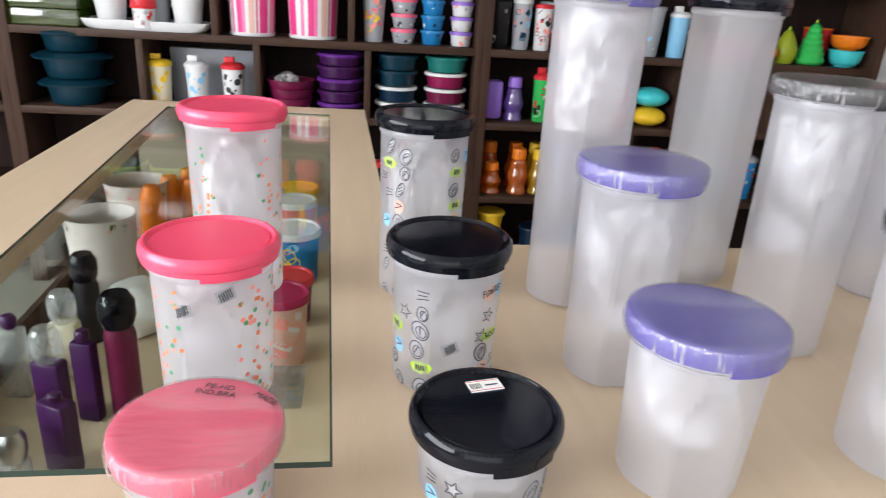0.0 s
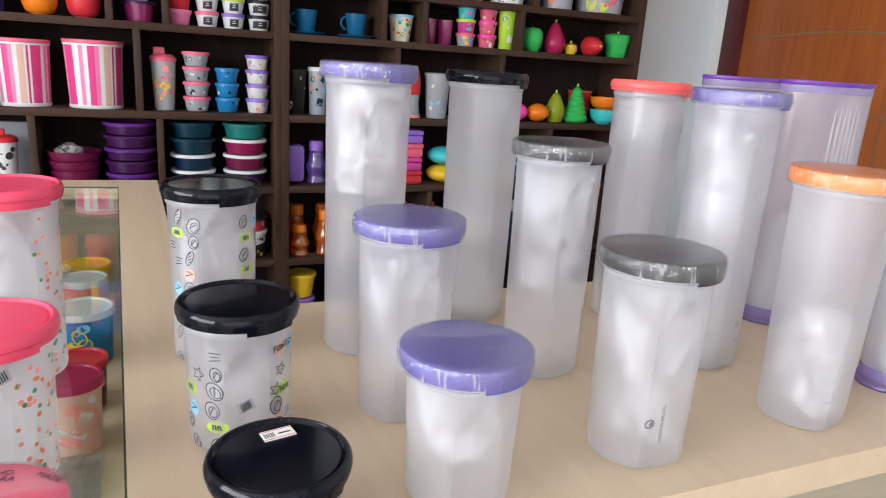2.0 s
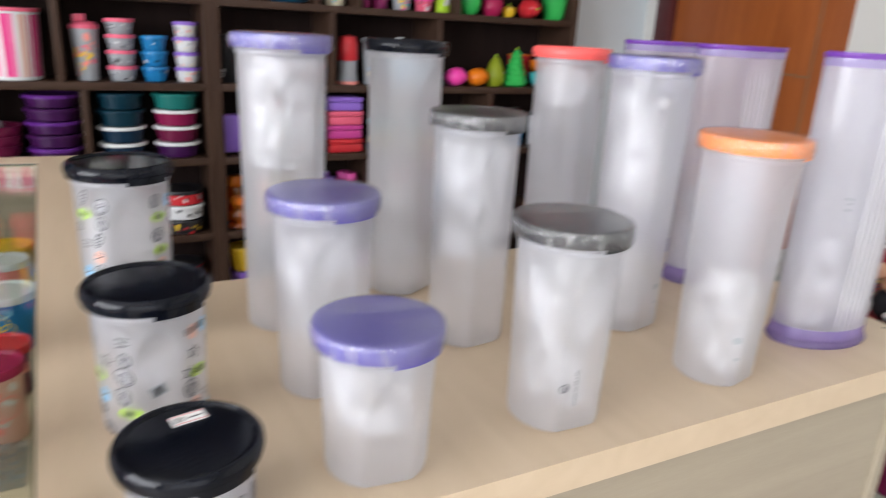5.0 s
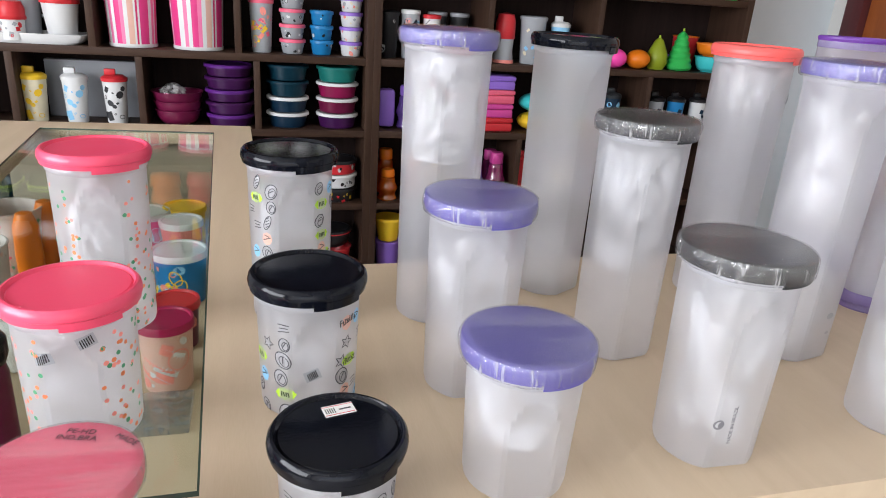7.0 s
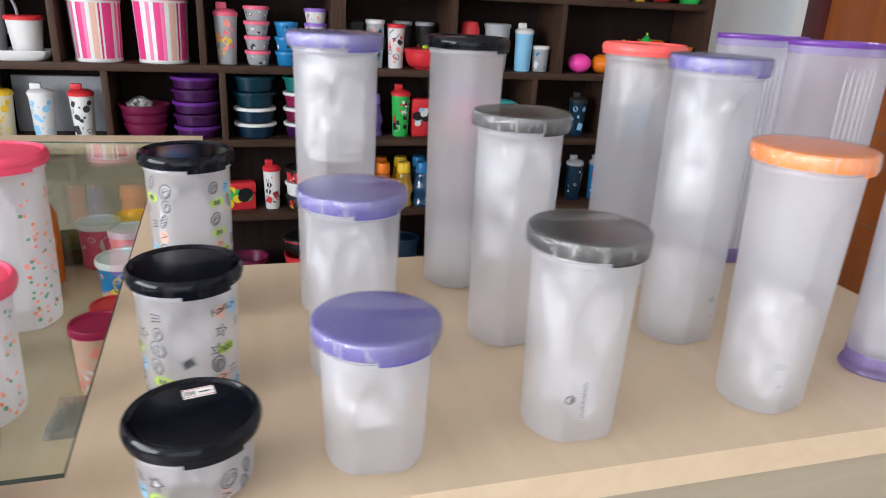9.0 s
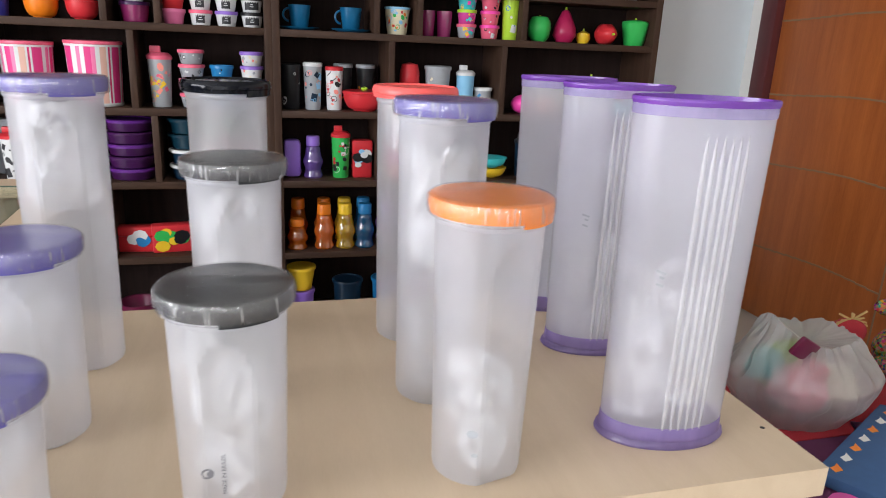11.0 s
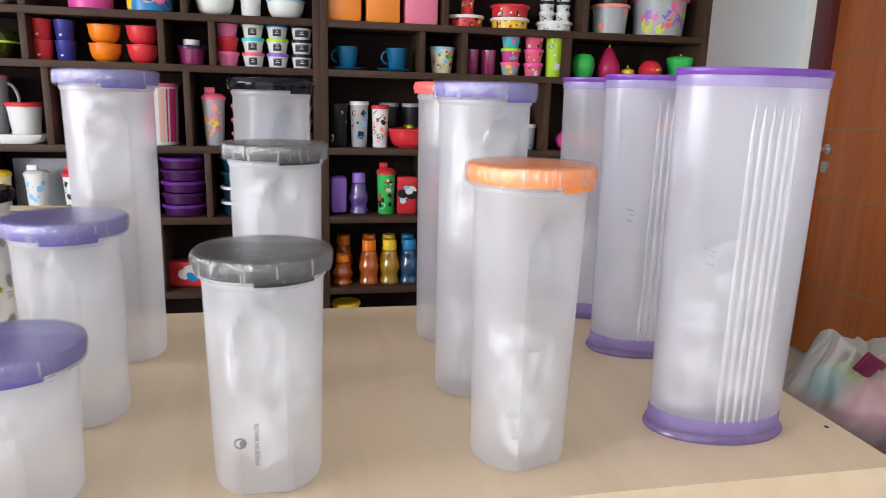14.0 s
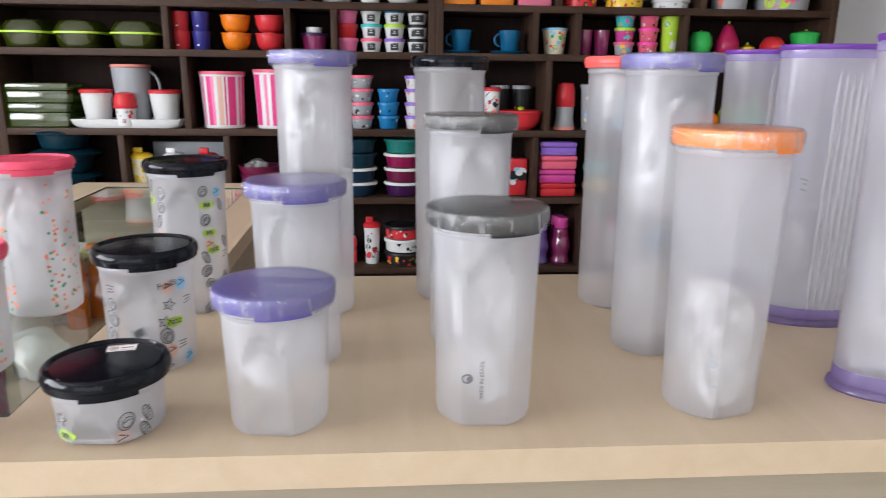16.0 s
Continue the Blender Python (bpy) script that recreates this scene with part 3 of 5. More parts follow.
    return o, lidp, f, h


def dots(o, f, h, seed):
    rnd = random.Random(seed)
    for key in ("apricot", "salmon", "leafgreen"):
        bm = bmesh.new()
        for side in (-1, 1):
            for _ in range(int(h * 165)):
                z = rnd.uniform(0.008, h - 0.02)
                if rnd.random() > 1.15 - 0.7 * z / h:
                    continue
                a = radians(-90) + side * radians(rnd.uniform(27, 84))
                d = rnd.uniform(0.0033, 0.0044)
                patch(bm, f, a, z, d, d)
        tagged(part("dot_print", bm, M[key], o, "printed " + {"apricot": "orange", "salmon": "coral", "leafgreen": "green"}[key] + " confetti dots"), kind="stuff")


def doodles(o, f, h, seed):
    """Sketched nuts, stars and scribbles in two bands beside the plain front."""
    rnd = random.Random(seed)
    ink, wash, lime_, cyan, coral_ = (bmesh.new() for _ in range(5))
    under = lambda z, a: f(z, a) - 0.0002
    for side in (-1, 1):
        for lo, hi in ((31, 43), (54, 76)):
            z = rnd.uniform(0.008, 0.014)
            while z < h - 0.022:
                a = radians(-90) + side * radians(rnd.uniform(lo, hi))
                k = rnd.choice(("nut", "star", "nut", "bars", "blot", "leaf", "script", "gap"))
                if k == "nut":
                    w = rnd.uniform(0.010, 0.014)
                    t = rnd.uniform(-0.7, 0.7)
                    patch(wash, under, a, z, w * 0.95, w * 1.2, tilt=t)
                    patch(ink, f, a, z, w, w * 1.25, "ring", 0.0009, t)
                    patch(ink, f, a + 0.02, z - 0.001, w * 0.6, w * 0.8, "ring", 0.0008, t)
                    patch(ink, f, a, z, w * 0.5, 0.0009, "bar", tilt=t + 0.9)
                elif k == "star":
                    patch(wash, under, a, z, 0.007, 0.007)
                    patch(ink, f, a, z, 0.014, 0.014, "star", 0.0013)
                elif k == "bars":
                    for i in range(3):
                        patch(ink, f, a, z - 0.003 + i * 0.003, 0.010 - 0.002 * (i % 2), 0.0009, "bar", tilt=0.15 - 0.1 * i)
                elif k == "blot":
                    patch(lime_, under, a, z, 0.019, 0.011)
                    for i in range(4):
                        patch(ink, f, a - 0.08 + 0.05 * i, z, 0.0012, 0.0045, "bar", tilt=0.2 * (i % 2))
                elif k == "leaf":
                    patch(wash, under, a, z, 0.008, 0.016, tilt=0.4 * side)
                    patch(ink, f, a, z, 0.008, 0.017, "ring", 0.0010, 0.4 * side)
                    for i in range(4):
                        patch(ink, f, a, z - 0.004 + i * 0.003, 0.005, 0.0008, "bar", tilt=0.5)
                elif k == "script":
                    patch(cyan if lo > 50 else coral_, under, a, z, 0.012, 0.014)
                    patch(ink, f, a, z, 0.009, 0.0010, "bar", tilt=0.35)
                    patch(ink, f, a, z + 0.003, 0.006, 0.0009, "bar", tilt=-0.3)
                z += rnd.uniform(0.013, 0.018)
    for bm, key, lab in ((ink, "sketch_ink", "dark grey hand-drawn food doodles"), (wash, "wash", "pale grey shading of the doodles"), (lime_, "lime", "lime green printed blots"), (cyan, "sky", "pale blue printed patches"), (coral_, "blush", "coral printed patches")):
        if len(bm.faces):
            tagged(part("doodle_print", bm, M[key], o, lab), kind="stuff")
        else:
            bm.free()


def barcode(o, f, angle, z, tilt=0.3):
    bm = bmesh.new()
    patch(bm, f, radians(angle), z, 0.013, 0.010, "bar", tilt=tilt)
    part("label", bm, M["silver"], o, "small greyish price label")
    bm = bmesh.new()
    g = lambda zz, a: f(zz, a) + 0.0005
    for i in range(6):
        patch(bm, g, radians(angle) + (i - 2.5) * 0.034, z + (i - 2.5) * 0.0007, 0.0008, 0.007, "bar", tilt=tilt)
    part("label_bars", bm, M["grey"], o)


Q = -4   # turn of the rows of jars
for i, (x, y, z, d, wr, fill) in enumerate(((-0.1176, 0.695, 1.134, 0.1005, False, ((0.02, 0.17, 0.72),)), (-0.1046, 0.5074, 1.0715, 0.099, False, ((0.01, 0.11, 0.8),)), (-0.0894, 0.373, 1.0065, 0.0985, True, ((0.005, 0.05, 0.8),)))):
    o, l, f, h = jar(x, y, z, d, "rose" if wr else "pink_lid", "film-wrapped rosy pink lid" if wr else "glossy pink lid",
                     ("tall", "medium", "short")[i] + " frosted jar with confetti dots and a pink lid", wr, 8 - 4 * i, 0.82, fill, seed=i + 3)
    dots(o, f, h, 20 + i)
    if i == 1:
        barcode(o, f, -72, h - 0.022)
        barcode(o, f, -112, h - 0.034, 0.1)
    if i == 2:
        letters("PE-HD\nIND.BRA", 0.0068, M["ink"], "lid_lettering", l, (0.006, 0.030, 0.0087), (0, 0, -14), "black moulded lettering")
        letters("MADE", 0.0068, M["ink"], "lid_lettering", l, (0.036, 0.020, 0.0087), (0, 0, -40), "black moulded lettering")
for i, (x, y, z, d, fill) in enumerate(((0.0648, 0.698, 1.133, 0.0995, ((0.03, 0.17, 0.75),)), (0.0713, 0.524, 1.0695, 0.099, ((0.01, 0.10, 0.8),)), (0.0823, 0.388, 1.0055, 0.0985, ((0.005, 0.05, 0.8),)))):
    o, l, f, h = jar(x, y, z, d, "black_gloss", "glossy black pressed lid", ("tall", "medium", "short")[i] + " frosted jar with food doodles and a black lid", False, (6, 3, -2)[i], 0.82, fill, seed=i + 7)
    doodles(o, f, h, 40 + i)
    if i < 2:
        a = radians(-44)
        q = f(h * 0.45, a)
        bm = bmesh.new()
        patch(bm, f, a, h * 0.45, 0.019, 0.011)
        part("blot_print", bm, M["lime"], o, "lime green printed blot")
        q += 0.0012
        letters("NOZ", 0.0062, M["ink"], "print_lettering", o, (q * math.cos(a), q * math.sin(a), h * 0.45), (90, 0, 46), "black hand-drawn lettering")
    if i == 1:
        barcode(o, f, -92, 0.045, 0.35)
        a = radians(-52)
        q = f(h - 0.026, a) + 0.0016
        letters("Fusilli", 0.0085, M["ink"], "print_lettering", o, (q * math.cos(a), q * math.sin(a), h - 0.026), (90, -8, 38), "black hand-drawn lettering")
    if i == 2:
        st = part("price_sticker", boxed(-0.0115, 0.0115, -0.0065, 0.0065, 0, 0.0005), M["paper"], l, "white price sticker", False, at=(0.002, 0.025, 0.0054))
        st.rotation_euler = (0, 0, radians(14))
        bm = bmesh.new()
        for k in range(5):
            box(bm, -0.010 + 0.0016 * k, -0.0092 + 0.0016 * k, -0.003, 0.003, 0.0005, 0.0006)
        box(bm, 0.0, 0.009, -0.001, 0.0006, 0.0005, 0.0006)
        part("sticker_print", bm, M["ink"], st)
        bm = boxed(-0.0115, 0.0115, -0.0055, -0.0049, 0.0005, 0.0006)
        box(bm, -0.0115, 0.0115, 0.0049, 0.0055, 0.0005, 0.0006)
        part("sticker_print", bm, M["red"], st)

PLAIN = (
    # x, y, lid height, lid width, lid, wrapped, bottom, turn, filling, facets, label, body
    (0.2188, 0.394, 1.066, 0.1003, "violet", True, 0.79, -6, ((0.04, 0.11, 0.75),), "short frosted jar with a film-wrapped violet lid", "jar"),
    (0.2194, 0.530, 1.131, 0.1003, "violet", True, 0.80, -4, ((0.05, 0.175, 0.85),), "medium frosted jar with a film-wrapped violet lid", "jar"),
    (0.223, 0.683, 1.2575, 0.1015, "violet", True, 0.82, 10, ((0.18, 0.30, 0.8),), "tall frosted jar with a film-wrapped violet lid", "jar"),
    (0.387, 0.741, 1.257, 0.1013, "black_gloss", False, 0.82, 30, ((0.01, 0.09, 0.75),), "tall frosted jar with a black lid and film inside", "jar_clearer"),
    (0.397, 0.5765, 1.193, 0.0996, "grey", True, 0.82, 8, ((0.10, 0.24, 0.8),), "upper-medium frosted jar with a film-wrapped grey lid", "jar"),
    (0.3935, 0.403, 1.128, 0.1015, "grey", True, 0.80, -2, ((0.02, 0.17, 0.78),), "medium frosted jar with a film-wrapped grey lid and recycling mark", "jar"),
    (0.601, 0.702, 1.258, 0.1015, "coral", False, 0.82, 20, ((0.24, 0.30, 0.8),), "tall frosted jar with a coral red lid", "jar"),
    (0.596, 0.547, 1.2545, 0.1005, "violet", True, 0.82, 12, ((0.15, 0.29, 0.8), (0.01, 0.11, 0.8)), "tall frosted jar with a violet lid and crumpled film inside", "jar"),
    (0.599, 0.4055, 1.192, 0.1025, "orange", True, 0.76, 14, ((0.01, 0.13, 0.78),), "upper-medium frosted jar with a film-wrapped orange lid", "jar"),
)
for i, (x, y, z, d, lid, wr, bt, tn, fill, lab, bd) in enumerate(PLAIN):
    o, l, f, h = jar(x, y, z, d, lid, ("film-wrapped " if wr else "plain ") + lid.split("_")[0] + " lid", lab, wr, tn, bt, fill, bd, seed=i + 11)
    if i == 5:
        bm = bmesh.new()
        patch(bm, f, radians(-114), 0.047, 0.009, 0.009, "ring", 0.0016)
        patch(bm, f, radians(-112), 0.0465, 0.004, 0.006)
        part("moulded_print", bm, M["print_grey"], o, "grey recycling mark")
        letters("MADE IN BRAZIL", 0.0046, M["print_grey"], "moulded_lettering", o, (-0.0045, -f(0.046, radians(-90)) - 0.0008, 0.046), (90, -90, 0), "small upright grey lettering")
    if i == 6:
        barcode(o, f, -60, h - 0.05, 0.0)
    if i in (7, 8):
        bm = bmesh.new()
        patch(bm, f, radians(-128 if i == 8 else -75), 0.055, 0.010, 0.008)
        patch(bm, f, radians(-124 if i == 8 else -72), 0.035, 0.006, 0.004)
        part("moulded_print", bm, M["silver"], o, "faint grey moulded mark")


# ---- things on the counter: purple-rimmed tubes ----
def tower(x, y, turn, fill, label):
    """An oval see-through tube with six ribs on its broad front, a flared foot and a purple lid."""
    o = thing("dispenser_tube", label, "dispenser", (x, y, TZ), turn, "purple-rimmed tubes")
    h, slim = 0.325, 0.62

    def ov(r, z, a):
        return r * slim / math.hypot(slim * math.cos(a), math.sin(a))
    prof = [(0, 0.010), (0.0600, 0.010), (0.0610, 0.03), (0.0645, h)]
    part("body", lathe(prof, 72, ov), M["tower"], o)
    part("base", lathe([(0, 0), (0.0640, 0), (0.0660, 0.0025), (0.0650, 0.006), (0.0622, 0.008), (0.0614, 0.020), (0.0608, 0.022)], 72, ov), M["base_purple"], o, "flared translucent purple foot")
    part("rim", lathe([(0.0645, h - 0.004), (0.0656, h - 0.004), (0.0666, h - 0.001), (0.0668, h), (0.0658, h + 0.002), (0.0610, h + 0.002), (0.0603, h - 0.003), (0, h - 0.003)], 72, ov), M["purple_rim"], o, "purple press-on lid with a raised rim")
    part("rim_band", lathe([(0.0650, h - 0.013), (0.0655, h - 0.012), (0.0655, h - 0.0045), (0.0650, h - 0.0042)], 72, ov), M["purple_band"], o, "see-through lilac band")
    wall = lambda z: 0.0610 + (0.0645 - 0.0610) * (z - 0.03) / (h - 0.03)
    for k in range(6):
        bm = bmesh.new()
        rings = []
        cx = -0.0145 + 0.0075 * k
        for t in np.linspace(0, 1, 12):
            z = 0.012 + (h - 0.036) * t
            r = wall(z)
            e = 0.0024 * min(1, 8 * min(t, 1 - t) + 0.3)
            cy = -slim * math.sqrt(r * r - cx * cx) + 0.0006
            rings.append([bm.verts.new((cx + e * math.cos(q), cy - e * 0.7 * math.sin(q), z)) for q in np.linspace(0, math.pi, 7)])
        for p, q in zip(rings, rings[1:]):
            for i in range(6):
                bm.faces.new((p[i], p[i + 1], q[i + 1], q[i]))
        part("rib", bm, M["rib"], o)
    bm = crumple(lambda z: wall(z) - 0.004, 0.014, fill, 0.8, 3 + x * 40 + y * 9)
    bmesh.ops.scale(bm, verts=bm.verts, vec=(1, slim, 1))
    part("plastic_filling", bm, M["film"], o, "crumpled clear plastic film inside", crease=60)
    fr = lambda z, a: ov(wall(z), z, a)
    bm = bmesh.new()
    for dx, dz, w in ((0, 0.012, 0.008), (0.02, 0.007, 0.004), (0, 0.0, 0.006)):
        patch(bm, fr, radians(-138) + dx, 0.165 + dz, w, 0.0022, "bar", tilt=-0.3)
    part("moulded_print", bm, M["silver"], o, "small grey measuring print")
    return o


M["purple_rim"] = frosted("translucent_purple", (0.30, 0.10, 0.58), 0.12, gloss=0.1, rough=0.2, bump=0.05)
M["purple_band"] = frosted("lilac_band", (0.66, 0.58, 0.88), 0.62, gloss=0.1, rough=0.2, bump=0.05)
M["base_purple"] = frosted("translucent_purple_foot", (0.46, 0.34, 0.74), 0.50, gloss=0.1, rough=0.2, bump=0.05)
tower(0.7996, 0.4285, -7, 0.17, "tall lilac spaghetti tube with purple rim, near the table corner")
tower(0.8267, 0.632, -7, 0.15, "tall lilac spaghetti tube with purple rim and foot")
tower(0.8313, 0.778, -7, 0.14, "tall lilac spaghetti tube with purple rim by the table's back edge")

# ---- things on the shelves ----
def prints(o, f, h, keys, seed, spread=60, size=(0.008, 0.02), n=5, z0=0.15, z1=0.85):
    """A printed picture kept to plain shapes: blots of a few colours on the front of a round wall."""
    rnd = random.Random(seed)
    for key in keys:
        bm = bmesh.new()
        for _ in range(n):
            s = rnd.uniform(*size)
            g = lambda z, a, e=rnd.uniform(0, 0.0008): f(z, a) + e
            patch(bm, g, radians(-90 + rnd.uniform(-spread, spread)), h * rnd.uniform(z0, z1), s, s * rnd.uniform(0.6, 1.5), rnd.choice(("disc", "disc", "ring", "bar")), 0.0022, rnd.uniform(-1, 1))
        tagged(part("printed_motif", bm, M[key], o, f"{key} printed shapes"), kind="stuff")


def cone(rb, rt, h):
    return lambda z, a: rb + (rt - rb) * min(1, max(0, z / h))


def tub(rt, rb, h, body, lid, label, category="food tub", motif=(), seed=1, lid_h=0.009, at=(0, 0, 0), turn=0, band=None, n=5):
    o = thing("food_tub", label, category, at, turn)
    hb = h - lid_h if lid else h
    w = 0.0018
    part("body", lathe([(0, 0), (rb * 0.9, 0), (rb, 0.004), (rt, hb - 0.004), (rt * 1.03, hb - 0.003), (rt * 1.03, hb), (rt - w, hb), (rb - w, 0.006), (0, 0.006)], 36, band=band), [M[k] for k in body] if band else M[body], o)
    if lid:
        R = rt * 1.09
        part("lid", lathe([(rt * 1.04, hb - 0.004), (R, hb - 0.004), (R * 1.005, hb + lid_h * 0.5), (R * 0.97, hb + lid_h), (R * 0.88, hb + lid_h), (R * 0.85, hb + lid_h * 0.6), (0, hb + lid_h * 0.7)], 36), M[lid], o, f"{lid} press-on lid")
    if motif:
        prints(o, cone(rb, rt, hb), hb, motif, seed, n=n, size=(0.005, 0.35 * hb))
    return o


def tumbler(rt, rb, h, body, lid, label, motif=(), seed=1, at=(0, 0, 0), turn=0, spout=True, n=6):
    o = thing("tumbler", label, "tumbler", at, turn)
    hb = h * (0.80 if lid and spout else 0.93 if lid else 1.0)
    part("body", lathe([(0, 0), (rb * 0.93, 0), (rb, 0.004), (rt, hb), (rt - 0.002, hb), (rb - 0.002, 0.006), (0, 0.006)], 32), M[body], o)
    if lid:
        hl = h - hb
        l = part("lid", lathe([(rt, hb - 0.004), (rt * 1.07, hb - 0.004), (rt * 1.08, hb + 0.008), (rt * 0.98, hb + 0.012), (rt * 0.75, hb + hl * (0.45 if spout else 0.9)), (0, hb + hl * (0.5 if spout else 0.95))], 32), M[lid], o, f"{lid} screw lid")
        if spout:
            part("spout", boxed(-rt * 0.75, rt * 0.15, -0.009, 0.009, hb + hl * 0.42, h, 0.004), M[lid], l)
    if motif:
        prints(o, cone(rb, rt, hb), hb, motif, seed, n=n, size=(0.006, 0.028))
    return o


def bowl(r, h, body, label, rim=None, at=(0, 0, 0), lid=None):
    o = thing("bowl", label, "bowl", at)
    prof = [(0, 0), (r * 0.5, 0), (r * 0.52, 0.004)] + [(r * (0.55 + 0.42 * math.sin(t * 1.57)), 0.004 + (h - 0.008) * (1 - math.cos(t * 1.57))) for t in (0.25, 0.45, 0.65, 0.82, 0.93)]
    prof += [(r * 0.97, h - 0.003), (r * 0.95, h - 0.003), (r * 0.80, h * 0.35), (r * 0.5, 0.008), (0, 0.008)]
    part("body", lathe(prof, 36), M[body], o)
    part("rim", lathe([(r * 0.955, h - 0.006), (r * 1.02, h - 0.005), (r * 1.03, h), (r * 0.955, h)], 36), M[rim or body], o)
    if lid:
        part("lid", lathe([(r * 1.0, h), (r * 1.03, h + 0.001), (r * 1.0, h + 0.007), (r * 0.85, h + 0.010), (r * 0.8, h + 0.008), (0, h + 0.010)], 36), M[lid], o, f"{lid} seal lid")
    return o


def eco_bottle(r, h, body, cap, label, at=(0, 0, 0), full=True):
    o = thing("water_bottle", label, "bottle", at)
    hb = h * 0.78
    prof = [(0, 0), (r * 0.85, 0), (r * 0.97, 0.006)]
    for t in np.linspace(0.08, 0.92, 14):
        prof.append((r * (0.90 + 0.11 * math.cos(t * 4 * math.pi)) * (1 if t < 0.75 else 1 - 1.4 * (t - 0.75)), hb * t))
    prof += [(r * 0.60, hb * 0.97), (r * 0.56, hb), (0, hb)]
    part("body", lathe(prof, 30), M[body], o)
    part("cap", lathe([(r * 0.66, hb * 0.985), (r * 0.70, hb), (r * 0.68, h - 0.006), (r * 0.6, h), (0, h)], 24), M[cap], o, f"{cap} screw cap")
    return o


def mug(r, h, body, label, saucer=None, at=(0, 0, 0), handle=1, motif=(), seed=1):
    o = thing("cup", label, "cup", at)
    z = 0.012 if saucer else 0
    if saucer:
        part("saucer", lathe([(0, 0), (r, 0), (r * 1.75, 0.010), (r * 1.80, 0.013), (r * 1.72, 0.013), (r * 0.9, 0.006), (0, 0.006)], 36), M[saucer], o)
    part("body", lathe([(0, z), (r * 0.7, z), (r * 0.78, z + 0.005), (r, z + h), (r - 0.003, z + h), (r * 0.72, z + 0.008), (0, z + 0.008)], 32), M[body], o)
    if handle:
        bm = bmesh.new()
        rings = []
        for t in np.linspace(-1.5, 1.5, 9):
            c = Vector((-r * 0.9 - math.cos(t) * r * 0.55, 0, z + h * 0.55 + math.sin(t) * h * 0.30))
            d = Vector((-math.cos(t), 0, math.sin(t)))
            rings.append([bm.verts.new(c + d * 0.0045 * math.cos(q) + Vector((0, 0.0055 * math.sin(q), 0))) for q in np.linspace(0, 2 * math.pi, 9)[:-1]])
        for p, q in zip(rings, rings[1:]):
            for i in range(8):
                bm.faces.new((p[i], q[i], q[(i + 1) % 8], p[(i + 1) % 8]))
        part("handle", bm, M[body], o)
    if motif:
        prints(o, cone(r * 0.78, r, h), h, motif, seed, size=(0.008, 0.022))
    return o


def fruit(profile, body, label, at, ridges=0, leaf="lime", category="fruit box"):
    o = thing("fruit_container", label, category, at)
    sh = (lambda r, z, a: r * (1 + 0.05 * abs(math.cos(a * ridges / 2)))) if ridges else None
    part("body", lathe(profile, 40, sh), M[body], o)
    top = profile[-1][1]
    part("stem", lathe([(0.006, top - 0.004), (0.004, top + 0.008), (0, top + 0.009)], 10), M[leaf], o)
    return o


def lunch_box(w, d, h, body, label, at, turn=0, front=(), category="box", seed=1):
    o = thing("storage_box", label, category, at, turn)
    part("base", boxed(-w / 2, w / 2, -d / 2, d / 2, 0, h * 0.62, min(0.008, h * 0.2)), M[body], o)
    part("lid", boxed(-w / 2 - 0.002, w / 2 + 0.002, -d / 2 - 0.002, d / 2 + 0.002, h * 0.62, h, min(0.008, h * 0.15)), M[body], o)
    rnd = random.Random(seed)
    for k in front:
        bm = bmesh.new()
        for _ in range(3):
            s = rnd.uniform(0.15, 0.32) * min(w, h)
            cx, cz = rnd.uniform(-0.3, 0.3) * w, h * rnd.uniform(0.25, 0.75)
            yy = -d / 2 - 0.0035 - rnd.uniform(0, 0.0015)
            bm.faces.new([bm.verts.new((cx + s * math.cos(q), yy, cz + s * 0.8 * math.sin(q))) for q in np.linspace(0, 2 * math.pi, 9)[:-1]])
        tagged(part("printed_motif", bm, M[k], o, f"{k} printed shapes"), kind="stuff")
    return o


def stack(items, x, y, z):
    for fn, h in items:
        fn((x, y, z))
        z += h + 0.0005


SY = 2.895
R0, R1, R2, R3, R4, R5 = TOPZ[5], TOPZ[4], TOPZ[3], TOPZ[2], TOPZ[1], TOPZ[0]

# top row
for x, k in ((0.585, "tint_orange"), (0.745, "tint_orange"), (0.905, "tint_rose")):
    o = thing("storage_canister", f"tall square {k[5:]} translucent plastic canister", "canister", (x, SY, R0), group="square canisters")
    part("body", boxed(-0.070, 0.070, -0.060, 0.060, 0, 0.225, 0.012), M[k], o)
    part("lid", boxed(-0.072, 0.072, -0.062, 0.062, 0.226, 0.245, 0.006), M[k[5:]], o)
tub(0.072, 0.070, 0.050, "red", "white", "flat red printed cookie tin with white base", "tin", ("black", "yellow"), 3, at=(1.105, SY, R0))
tumbler(0.030, 0.026, 0.17, "red", None, "red printed tumbler on a tin", ("orange", "white", "black"), 5, at=(1.11, SY, R0 + 0.0505))
stack(((lambda p: tub(0.078, 0.076, 0.048, "yellow", "white", "yellow, black and red printed cookie tin", "tin", ("black", "white", "red"), 8, at=p), 0.048),
       (lambda p: tub(0.078, 0.076, 0.052, "red", "red", "red polka-dot printed cookie tin", "tin", ("white", "black"), 9, at=p), 0.052)), 1.30, SY, R0)
tub(0.074, 0.072, 0.042, "white", "white", "low white tub with dark print", "tub", ("black", "silver"), 2, at=(1.505, SY, R0))
for x in (1.468, 1.542):
    stack([(lambda p, s=i: tub(0.031, 0.028, 0.042, "white", "black" if s % 2 else "white", "small stacked white tub with dark print", "tub", ("black", "navy"), s + 30, at=p, n=3), 0.042) for i in range(4)], x, SY, R0 + 0.0425)
